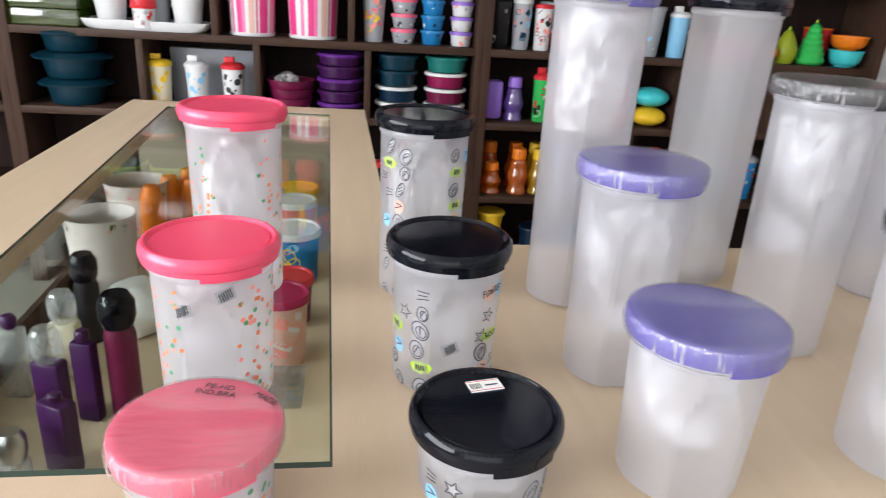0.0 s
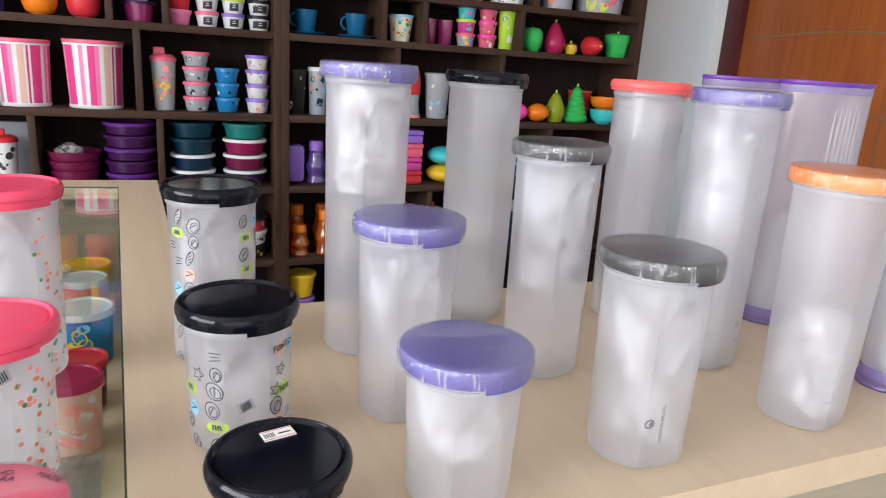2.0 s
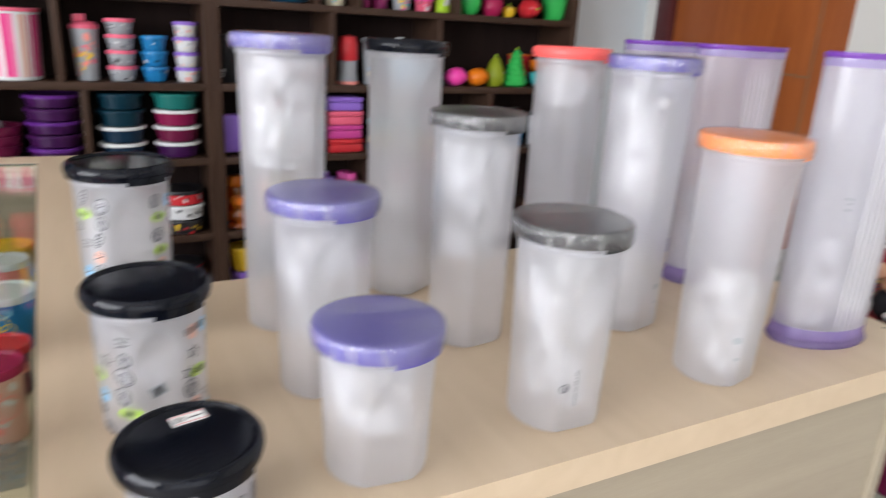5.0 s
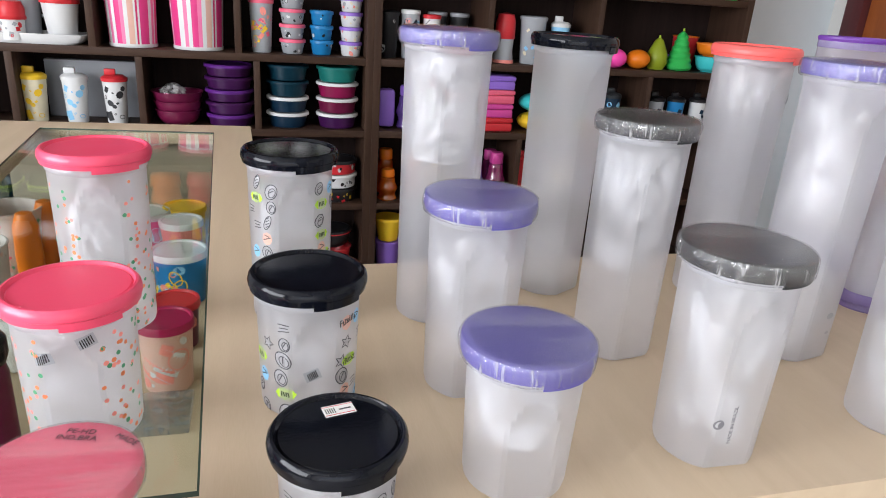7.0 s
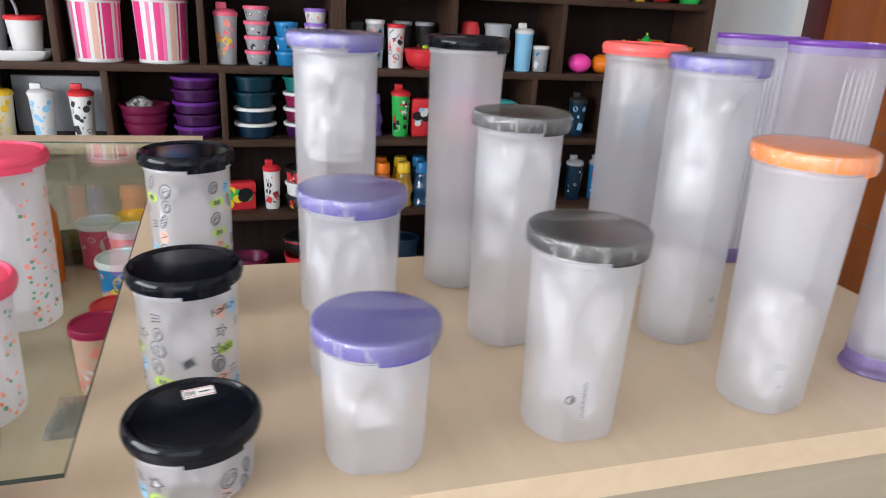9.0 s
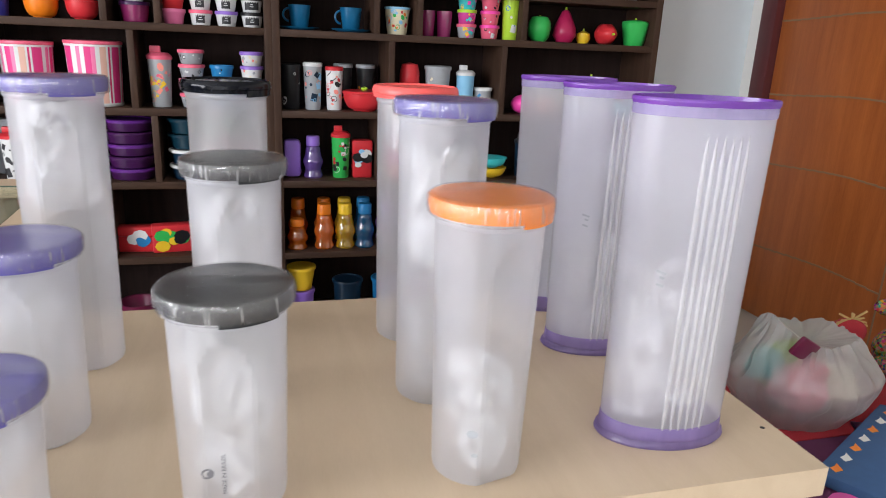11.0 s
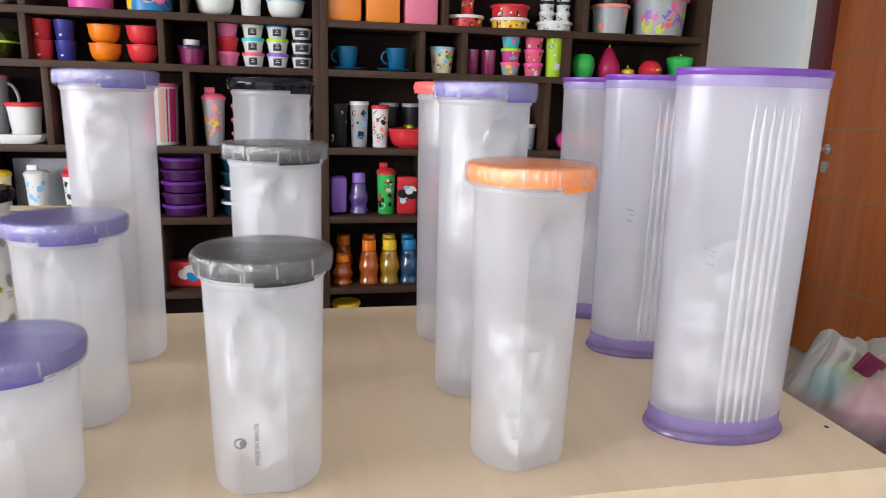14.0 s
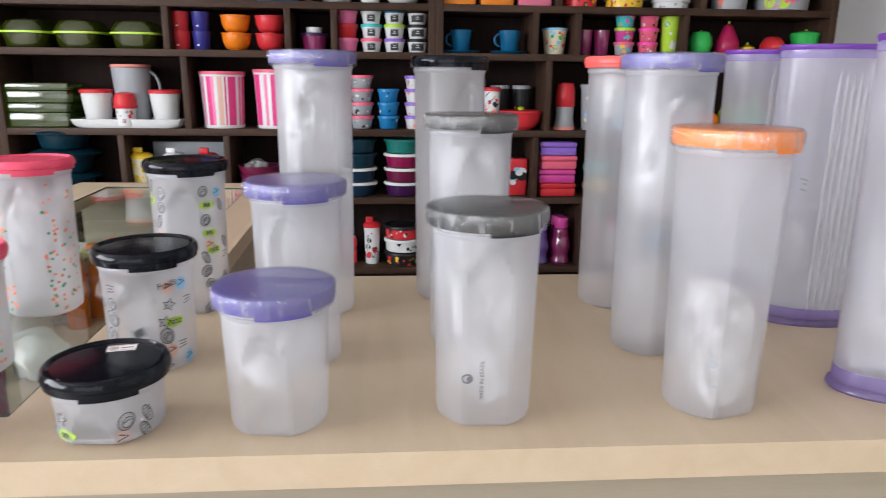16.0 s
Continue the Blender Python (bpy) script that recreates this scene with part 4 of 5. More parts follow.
tub(0.078, 0.070, 0.125, "silver", "salmon", "grey canister with pale red lid and label", "canister", ("salmon",), 5, at=(1.765, SY, R0), n=2)
tub(0.072, 0.068, 0.09, "grey", "black", "dark smoky tub stacked on a canister", "tub", at=(1.765, SY, R0 + 0.1255))
tub(0.120, 0.108, 0.165, "silver", "rose", "large grey canister with pink flower print", "canister", ("rose", "lilac", "lime"), 6, at=(2.01, SY + 0.02, R0), n=9)
tub(0.095, 0.088, 0.09, "silver", "rose", "grey canister with pink lid stacked on another", "canister", ("rose", "lilac"), 7, at=(2.01, SY + 0.02, R0 + 0.1655), n=4)
for x, r, cs in ((0.075, 0.076, ("lime", "lime")), (0.352, 0.076, ("lime", "sky"))):
    stack(((lambda p, c=cs[1], r=r: bowl(r, 0.072, "white", "white cereal bowl with a coloured rim", c, p), 0.072), (lambda p, c=cs[0], r=r: bowl(r, 0.072, "white", "white cereal bowl with a coloured rim", c, p), 0.07)), x, SY, R0)
tumbler(0.048, 0.036, 0.20, "white", None, "tall plain white tumbler between the bowls", at=(0.214, SY, R0))
tub(0.092, 0.082, 0.21, "blue", "blue", "blue printed bucket canister", "canister", ("hotpink", "yellow", "salmon", "white"), 11, at=(-0.168, SY, R0), n=4)
tub(0.088, 0.078, 0.20, "magenta", "magenta", "magenta printed bucket canister", "canister", ("white", "yellow", "sky"), 12, at=(-0.385, SY, R0), n=4)
for x in (-0.75, -0.95, -1.15):
    bowl(0.085, 0.07, "white", "white salad bowl on the upper shelf", "white", (x, SY, R0))

# second row
for x in (-1.175, -0.968, -0.745):
    o = thing("serving_box", "olive green see-through serving box with a lid", "food box", (x, SY, R1), group="olive serving boxes")
    ov = lambda r, z, a: r * (abs(math.cos(a)) ** 4 + abs(math.sin(a)) ** 4) ** -0.2
    part("body", lathe([(0, 0), (0.075, 0), (0.082, 0.008), (0.093, 0.058), (0.090, 0.058), (0.079, 0.010), (0, 0.010)], 40, ov), M["clear_olive"], o)
    part("lid", lathe([(0.092, 0.060), (0.097, 0.062), (0.094, 0.075), (0.075, 0.105), (0.05, 0.112), (0, 0.114)], 40, ov), M["clear_olive"], o)
    part("rim", lathe([(0.090, 0.056), (0.099, 0.057), (0.099, 0.064), (0.090, 0.065)], 40, ov), M["lime"], o)
for x, k in ((-0.570, "red"), (-0.488, "deepblue")):
    stack([(lambda p, k=k: tub(0.037, 0.031, 0.076, k, None, f"{k} stacking beaker with a small white tag", "beaker", ("white",), 4, at=p, n=1), 0.076)] * 2, x, SY, R1)
for x, k in ((-0.345, "tangerine"), (-0.205, "red")):
    stack([(lambda p, k=k: bowl(0.060, 0.070, k, f"{'orange' if k == 'tangerine' else 'red'} stacking bowl with a lid rim", k, p), 0.070)] * 2, x, SY, R1)
tub(0.052, 0.044, 0.075, "clear_magenta", "plum", "small purple see-through tub with white knob", "tub", at=(-0.022, SY, R1))
tub(0.032, 0.032, 0.022, "white", None, "white round cap on a tub", "cap", at=(-0.022, SY, R1 + 0.076))
stack([(lambda p, k=k: tub(0.043, 0.036, 0.057, k, k, f"{k} stacked round tub", "tub", at=p), 0.057) for k in ("candy", "red", "candy")], 0.116, SY, R1)
for x, lids in ((0.218, ("rose", "aqua", "white")), (0.315, ("lilac", "lime", "blue")), (0.413, ("black", "black", "black"))):
    for i, k in enumerate(lids):
        o = tub(0.041, 0.034, 0.057, "white", k, f"small white spice tub with a black label and {k} lid", "tub", at=(x, SY, R1 + i * 0.0575))
        bm = bmesh.new()
        patch(bm, cone(0.034, 0.041, 0.048), radians(-90), 0.024, 0.058 if k == "black" else 0.034, 0.030, "bar")
        part("label", bm, M["ink"], o, "black rectangular label")
        bm = bmesh.new()
        for j in range(2):
            patch(bm, lambda z, a: cone(0.034, 0.041, 0.048)(z, a) + 0.0006, radians(-90), 0.021 + j * 0.008, 0.016 - 0.006 * j, 0.0026, "bar")
        part("label_bars", bm, M["white"], o)
mug(0.045, 0.085, "ocean", "blue coffee cup on a saucer holding film", "ocean", (0.60, SY, R1))
mug(0.045, 0.085, "ocean", "blue coffee cup on a saucer", "ocean", (0.81, SY, R1))
mug(0.053, 0.108, "cream", "pale mug with a colourful printed picture", None, (1.005, SY, R1), 0, ("orange", "green", "sky", "red"), 4)
part("rim", lathe([(0.0505, 0.100), (0.0555, 0.101), (0.0555, 0.110), (0.050, 0.110)], 32), M["sky"], bpy.data.objects["cup.002"], "blue rim")
for x in (1.137, 1.212):
    tumbler(0.033, 0.028, 0.105, "clear_magenta", None, "magenta see-through drinking glass", at=(x, SY, R1))
stack([(lambda p, k=k, l=l, s=s: tub(0.040, 0.034, 0.058, k, l, f"{k} patterned stacked tub with {l} lid", "tub", ("yellow", "aqua", "hotpink"), s, at=p, n=3), 0.058) for s, (k, l) in enumerate((("silver", "rose"), ("magenta", "lime"), ("aqua", "magenta")))], 1.312, SY, R1)
stack([(lambda p, s=s: tub(0.040, 0.034, 0.058, "rose", "hotpink", "pink stacked tub with a small black and white print", "tub", ("white", "black"), s + 3, at=p, n=2), 0.058) for s in range(3)], 1.418, SY, R1)
tumbler(0.041, 0.033, 0.178, "lime", "lime", "lime green tumbler with a printed badge", ("white", "blue"), 3, at=(1.514, SY, R1), spout=False, n=2)
apple = [(0, 0), (0.030, 0.001), (0.044, 0.02), (0.050, 0.055), (0.047, 0.085), (0.034, 0.105), (0.012, 0.108), (0, 0.104)]
fruit(apple, "green", "green apple-shaped plastic box", (1.653, SY, R1), 5)
fruit([(0, 0), (0.035, 0.002), (0.053, 0.030), (0.050, 0.065), (0.032, 0.105), (0.018, 0.135), (0, 0.146)], "crimson", "dark pink pear-shaped plastic box", (1.785, SY + 0.02, R1))
fruit([(0, 0), (0.022, 0.001), (0.032, 0.02), (0.030, 0.045), (0, 0.058)], "yellow", "small yellow fruit-shaped box", (1.885, SY + 0.03, R1))
o = fruit([(0, -0.060), (0.026, -0.055), (0.046, -0.025), (0.044, 0.015), (0.026, 0.055), (0, 0.070)], "red", "red strawberry-shaped plastic box lying down", (1.985, SY, R1 + 0.046), 6)
o.rotation_euler = (radians(90), radians(62), 0)
fruit([(0, 0), (0.040, 0.001), (0.046, 0.015), (0.056, 0.075), (0.060, 0.10), (0.055, 0.108), (0.030, 0.114), (0, 0.115)], "green", "green pepper-shaped plastic box", (2.130, SY, R1), 5)

# third row
o = thing("serving_tray", "white rounded rectangular serving tray", "tray", (-0.806, SY, R2))
rr = lambda r, z, a: r * (abs(math.cos(a)) ** 6 + (abs(math.sin(a)) * 2.9) ** 6) ** (-1 / 6)
part("dish", lathe([(0, 0), (0.205, 0), (0.222, 0.010), (0.238, 0.034), (0.233, 0.036), (0.214, 0.012), (0, 0.010)], 64, rr), M["white"], o)
for x, y in ((-0.935, SY - 0.01), (-0.655, SY - 0.01)):
    tumbler(0.062, 0.047, 0.145, "white", "red", "white cup with a dark red lid", at=(x, y, R2 + 0.0105), spout=False)
o = thing("pitcher", "pale frosted pitcher with a curved handle", "pitcher", (-0.80, SY + 0.03, R2 + 0.0105))
part("body", lathe([(0, 0), (0.060, 0), (0.063, 0.006), (0.078, 0.235), (0.075, 0.235), (0.059, 0.008), (0, 0.008)], 36), M["silver"], o)
part("lid", lathe([(0.077, 0.236), (0.081, 0.238), (0.078, 0.248), (0, 0.250)], 36), M["salmon"], o)
bm = bmesh.new()
rings = []
for t in np.linspace(-1.5, 1.4, 11):
    c = Vector((0.070 + math.cos(t) * 0.045, 0, 0.15 + math.sin(t) * 0.07))
    d = Vector((math.cos(t), 0, math.sin(t)))
    rings.append([bm.verts.new(c + d * 0.006 * math.cos(q) + Vector((0, 0.009 * math.sin(q), 0))) for q in np.linspace(0, 2 * math.pi, 9)[:-1]])
for p, q in zip(rings, rings[1:]):
    for i in range(8):
        bm.faces.new((p[i], q[i], q[(i + 1) % 8], p[(i + 1) % 8]))
part("handle", bm, M["silver"], o)
o = thing("sugar_pot", "small printed pot with a dark red dome lid", "pot", (-0.805, SY - 0.055, R2 + 0.0105))
part("body", lathe([(0, 0), (0.036, 0), (0.040, 0.07), (0, 0.07)], 28), M["white"], o)
part("lid", lathe([(0.046, 0.070), (0.048, 0.078), (0.044, 0.084), (0.045, 0.105), (0.036, 0.130), (0, 0.138)], 28), M["red"], o, "dark red dome lid")
prints(o, cone(0.036, 0.040, 0.07), 0.07, ("silver", "red"), 3, size=(0.006, 0.015))
stack(((lambda p: lunch_box(0.25, 0.18, 0.10, "box_green", "green see-through serving box", p), 0.10), (lambda p: lunch_box(0.27, 0.18, 0.08, "box_green", "lime green see-through serving box with lid", p), 0.08)), -1.158, SY + 0.01, R2)
rnd = random.Random(5)
SEQ = [5] * 6 + [1] * 3 + [2] * 2 + [1] * 2 + [5] * 3 + [2] * 2 + [1] * 2 + [3] * 3 + [1, 0, 1] + [5] * 5 + [1] * 2 + [2] * 2 + [1] + [5] * 3 + [1, 1]
for x, rr_, hh in ((-0.420, 0.093, 0.235), (-0.185, 0.101, 0.245)):
    o = thing("striped_canister", "round canister with pink, white and beige vertical stripes", "canister", (x, SY + 0.015, R2), 23 if x > -0.3 else 0, "striped canisters")
    part("body", lathe([(0, 0.012), (rr_ * 0.90, 0.012), (rr_ * 0.99, hh - 0.012), (rr_ * 0.96, hh - 0.012), (rr_ * 0.88, 0.016), (0, 0.016)], 80, band=lambda a: SEQ[int(a / (2 * math.pi) * 80) % 40]), [M[k] for k in ("cerise", "white", "candy", "blush", "maroon", "fuchsia")], o)
    part("base_ring", lathe([(0, 0), (rr_ * 0.89, 0), (rr_ * 0.92, 0.004), (rr_ * 0.92, 0.013), (0, 0.013)], 48), M["white"], o)
    part("lid", lathe([(rr_ * 0.98, hh - 0.014), (rr_ * 1.03, hh - 0.012), (rr_ * 1.03, hh - 0.002), (rr_ * 0.98, hh), (0, hh)], 48), M["rose"], o)
    part("rim", lathe([(rr_ * 0.985, hh - 0.022), (rr_ * 1.01, hh - 0.021), (rr_ * 1.01, hh - 0.0145), (rr_ * 0.985, hh - 0.014)], 48), M["white"], o)
tumbler(0.045, 0.036, 0.235, "silver", "rose", "printed shaker with a pink spouted lid", ("salmon", "yellow", "rose"), 6, at=(0.053, SY, R2))
for i in range(4):
    tub(0.047, 0.039, 0.056, "silver", "rose", "small grey patterned tub with pink lid", "tub", ("white", "grey"), 60 + i, at=(0.172, SY, R2 + i * 0.0565), n=3)
    tub(0.043, 0.037, 0.056, "white", "lilac", "small white printed tub with lilac lid", "tub", ("salmon", "cream", "silver"), 70 + i, at=(0.405, SY, R2 + i * 0.0565), n=2)
for i in range(3):
    tub(0.043, 0.037, 0.056, "blue", "blue", "small bright blue tub with a tiny print", "tub", ("black", "white"), 80 + i, at=(0.287, SY, R2 + i * 0.0565), n=1)
tumbler(0.040, 0.035, 0.185, "black", "black", "black insulated tumbler with white print", ("white",), 2, at=(0.560, SY, R2), spout=False, n=5)
tumbler(0.038, 0.032, 0.195, "silver", "white", "silver tumbler with dark blue printed figure", ("navy", "sky", "salmon"), 3, at=(0.650, SY, R2), spout=False)
tumbler(0.036, 0.031, 0.180, "white", "red", "white tumbler with a red printed figure", ("red", "black", "salmon"), 4, at=(0.740, SY, R2), spout=False)
for x in (0.80, 0.90):
    tumbler(0.040, 0.034, 0.19, "grey", "silver", "smoky grey tumbler with faint print", ("orange",), 4, at=(x - 0.01, SY + 0.11, R2), spout=False, n=2)
o = bowl(0.092, 0.075, "red", "red round pot with a leafy knob lid", "red", (0.868, SY - 0.01, R2), "red")
part("knob", lathe([(0.012, 0.085), (0.016, 0.095), (0, 0.102)], 14), M["lime"], o)
o = thing("thermos", "red and grey snack flask with a domed cap", "flask", (1.066, SY, R2))
part("body", lathe([(0, 0), (0.040, 0), (0.044, 0.01), (0.038, 0.055), (0.040, 0.10), (0, 0.10)], 28), M["silver"], o)
part("foot", lathe([(0.036, -0.0), (0.046, 0.0), (0.046, 0.013), (0.040, 0.015)], 28), M["salmon"], o)
part("cap", lathe([(0.041, 0.10), (0.044, 0.105), (0.042, 0.17), (0.034, 0.20), (0, 0.208)], 28), M["red"], o)
tumbler(0.056, 0.045, 0.20, "silver", "silver", "wide frosted tumbler with grey lid", ("cream", "sky"), 9, at=(1.192, SY, R2), spout=False, n=3)
tumbler(0.040, 0.035, 0.205, "sky", "white", "metallic sky blue flask with white spout", (), 9, at=(1.320, SY, R2))
tub(0.038, 0.034, 0.11, "silver", "white", "short grey mug with a blue print", "mug", ("blue", "white"), 9, at=(1.405, SY, R2), n=2)
egg = lambda r, h: [(r * math.sin(t), h / 2 - h / 2 * math.cos(t)) for t in np.linspace(0, math.pi, 13)]
for x, k in ((1.592, "hotpink"), (1.708, "tangerine")):
    o = thing("egg_container", f"{'hot pink' if k == 'hotpink' else 'orange'} egg-shaped plastic box", "egg box", (x, SY - 0.02, R2))
    part("body", lathe(egg(0.054, 0.085), 32), M[k], o)
fruit([(0, 0), (0.034, 0.001), (0.049, 0.030), (0.047, 0.065), (0.030, 0.105), (0.018, 0.130), (0, 0.143)], "pear", "yellow-green pear-shaped plastic box", (1.815, SY, R2))
fruit([(0, 0), (0.050, 0.002)] + [(0.060 - 0.042 * t + 0.005 * (i % 2), 0.012 + 0.150 * t) for i, t in enumerate(np.linspace(0, 1, 13))] + [(0, 0.178)], "green", "green tiered tree-shaped plastic box", (1.932, SY, R2))
stack(((lambda p: bowl(0.070, 0.070, "aqua", "turquoise footed bowl in a stack", "aqua", p), 0.070), (lambda p: bowl(0.074, 0.058, "tangerine", "orange bowl stacked on another", "orange", p), 0.055)), 2.085, SY - 0.02, R2)
bowl(0.060, 0.06, "lilac", "purple bowl behind the fruit boxes", "lilac", (1.905, SY + 0.11, R2 + 0.0))
bowl(0.060, 0.15, "red", "red bowl at the back of the shelf", "tangerine", (2.02, SY + 0.11, R2 + 0.0))

# fourth row
o = thing("round_keeper", "large dark teal round keeper in film wrap", "food keeper", (-1.105, SY + 0.02, R3))
for i, (rr_, zz, hh) in enumerate(((0.125, 0.0, 0.085), (0.132, 0.10, 0.085), (0.120, 0.20, 0.075))):
    part("tier", lathe([(0, zz), (rr_ * 0.68, zz), (rr_ * 0.73, zz + 0.006), (rr_ * 0.84, zz + hh - 0.016), (rr_ * 1.06, zz + hh - 0.012), (rr_ * 1.09, zz + hh - 0.004), (rr_ * 0.85, zz + hh + 0.010), (0, zz + hh + 0.012)], 44), M["teal"], o, "dark teal round tier")
for x, k, p in ((-0.780, "cream", "yellow"), (-0.640, "white", "sky"), (-0.500, "white", "ink")):
    tumbler(0.044, 0.036, 0.205, k, {"yellow": "yellow", "sky": "white", "ink": "red"}[p], f"tall tumbler with {p if p != 'ink' else 'black'} drawn print and flip lid", (p,), 21, at=(x, SY, R3), n=14)
o = thing("carton", "pale grey folded cardboard carton behind the tumblers", "carton", (-0.575, SY + 0.13, R3))
part("sheet", boxed(-0.19, 0.19, -0.02, 0.02, 0, 0.22, 0.002), M["silver"], o)
stack([(lambda p, r=r: bowl(r, 0.06, "maroon", "dark raspberry bowl, wrapped in film", "maroon", p), 0.035) for r in (0.085, 0.09, 0.095)], -0.275, SY, R3)
o = thing("film_wad", "crumpled clear film lying on the bowls", "wrapping", (-0.285, SY - 0.01, R3 + 0.125))
bm = bmesh.new()
bmesh.ops.create_icosphere(bm, subdivisions=4, radius=0.05)
wavy(bm, 0.022, 26, 3)
for v in bm.verts:
    v.co.z = v.co.z * 0.6
part("sheet", bm, M["film"], o)
for i in range(5):
    tub(0.086, 0.080, 0.048, "plum", "grape" if i % 2 == 0 else "plum", "flat purple stacked round keeper", "food keeper", at=(-0.078, SY + 0.01, R3 + i * 0.0485))
for i, (k, l) in enumerate((("navy", "white"), ("navy", "white"), ("teal", "teal"), ("teal", "teal"))):
    tub(0.079, 0.070, 0.062, k, l, f"flat {k} round keeper with {l} lid", "food keeper", at=(0.150, SY, R3 + i * 0.0625), lid_h=0.008)
for i, (k, l) in enumerate((("plum", "white"), ("maroon", "white"), ("raspberry", "white"), ("emerald", "emerald"))):
    tub(0.080, 0.071, 0.062, k, l, f"flat {k} round keeper with {l} lid", "food keeper", at=(0.352, SY, R3 + i * 0.0625), lid_h=0.008)
o = thing("bottle_case", "leaning violet rounded plastic case", "case", (0.560, SY, R3))
part("shell", boxed(-0.036, 0.036, -0.03, 0.03, 0.004, 0.165, 0.018), M["lilac"], o)
eco_bottle(0.042, 0.180, "clear_lilac", "lilac", "small violet water bottle", (0.648, SY, R3))
tumbler(0.040, 0.034, 0.225, "green", "red", "green and white printed flask with red flip lid", ("white", "black", "red"), 13, at=(0.768, SY, R3))
lunch_box(0.085, 0.06, 0.165, "red", "upright red lunch case with a light picture", (0.860, SY, R3), 0, ("sky", "white", "black"), "lunch box", 4)
for i, k in enumerate(("red", "magenta", "rose", "lilac")):
    lunch_box(0.160, 0.13, 0.060, k, f"flat {k} rectangular box in a stack", (1.036, SY, R3 + i * 0.0605), 3 * (-1) ** i, (), "box")
for i, k in enumerate(("yellow", "aqua")):
    o = thing("egg_container", f"{k} oval rounded plastic box", "box", (1.245, SY, R3 + i * 0.083))
    part("body", lathe(egg(0.080, 0.082), 36), M[k], o)
stack(((lambda p: bowl(0.075, 0.045, "yellow", "yellow bowl in a stack", "yellow", p), 0.045), (lambda p: bowl(0.075, 0.045, "aqua", "turquoise bowl in a stack", "aqua", p), 0.045)), 1.46, SY, R3)
tumbler(0.040, 0.034, 0.20, "navy", "grey", "dark blue flask with grey lid", ("sky",), 3, at=(1.62, SY, R3))
for x, k in ((1.85, "silver"), (1.96, "blue"), (2.08, "white")):
    tumbler(0.040, 0.034, 0.19, k, "black", f"{k} tumbler with black lid", ("navy",), 7, at=(x, SY, R3))

# fifth row
for dx in (0.0, 0.07):
    tumbler(0.044, 0.038, 0.24, "white", "lilac", "white printed tumbler with a lilac lid", ("salmon", "rose"), 14, at=(-0.285 + dx * 0 - 0.18 * (dx > 0), SY, R4), spout=False)
lunch_box(0.16, 0.06, 0.12, "red", "red printed lunch case", (0.055, SY, R4), 8, ("yellow", "green", "black"), "lunch box", 3)
lunch_box(0.15, 0.06, 0.11, "red", "red printed lunch case with blue picture", (-0.085, SY + 0.02, R4), -5, ("blue", "white"), "lunch box", 6)
tumbler(0.036, 0.030, 0.215, "white", "red", "white tumbler with a black drawing and red lid", ("black", "red"), 15, at=(0.208, SY, R4))
for i, (k, l, m) in enumerate((("black", "black", ("yellow", "red")), ("white", "white", ("black",)), ("red", "black", ("black", "white")))):
    tub(0.082, 0.080, 0.060, k, l, f"{k} printed round tin in a stack", "tin", m, 90 + i, at=(0.352, SY, R4 + i * 0.0605), n=7)
for x, h, k, c in ((0.575, 0.135, "clear_tangerine", "tangerine"), (0.692, 0.20, "clear_orange", "tangerine"), (0.785, 0.20, "clear_yellow", "yellow"), (0.873, 0.20, "clear_blue", "blue"), (0.975, 0.20, "clear_lilac", "lilac"), (1.075, 0.215, "clear_magenta", "magenta")):
    eco_bottle(0.044, h, k, c, f"{k[6:]} see-through water bottle", (x, SY - 0.02, R4))
    eco_bottle(0.044, 0.20, k, c, f"{k[6:]} see-through water bottle at the back", (x + 0.01, SY + 0.10, R4))
for x, k, m in ((1.205, "red", ("black",)), (1.318, "white", ("red", "black")), (1.415, "cream", ("navy", "yellow")), (1.52, "sky", ("white",)), (1.64, "navy", ("white",)), (1.76, "blue", ("white", "red"))):
    tumbler(0.040, 0.034, 0.22, k, "red" if x < 1.35 else "silver", f"{k} flask with printed shapes", m, 16, at=(x, SY, R4))
for x in (-1.1, -0.95):
    bowl(0.075, 0.08, "teal", "teal bowl on a low shelf", "teal", (x, SY, R4))

# lowest row
stack(((lambda p: tub(0.055, 0.05, 0.12, "lilac", "lilac", "violet round tub on the lowest shelf", "tub", at=p), 0.12), (lambda p: tub(0.06, 0.045, 0.11, "yellow", "yellow", "yellow round tub stacked on a violet one", "tub", at=p), 0.11)), 0.590, SY, R5)
stack(((lambda p: bowl(0.085, 0.10, "red", "red casserole bowl under a black one", "red", p), 0.10), (lambda p: bowl(0.085, 0.075, "black", "black bowl stacked on a red one", "red", p, "black"), 0.075)), 0.335, SY, R5)
for x in (0.10, -0.1):
    bowl(0.08, 0.10, "maroon", "maroon bowl on the lowest shelf", "maroon", (x, SY, R5))
for x, k in ((0.80, "navy"), (0.98, "blue"), (1.16, "magenta")):
    tub(0.065, 0.058, 0.16, k, k, f"{k} round canister on the lowest shelf", "canister", at=(x, SY, R5))
tub(0.045, 0.04, 0.20, "clear_olive", "lime", "tall green see-through canister with lime lid", "canister", at=(-1.42, SY, R3))
tub(0.05, 0.045, 0.22, "clear_green", "lime", "tall green see-through canister with lime lid", "canister", at=(-1.44, SY, R2))

# ---- things in the glass display case ----
CF = 0.680


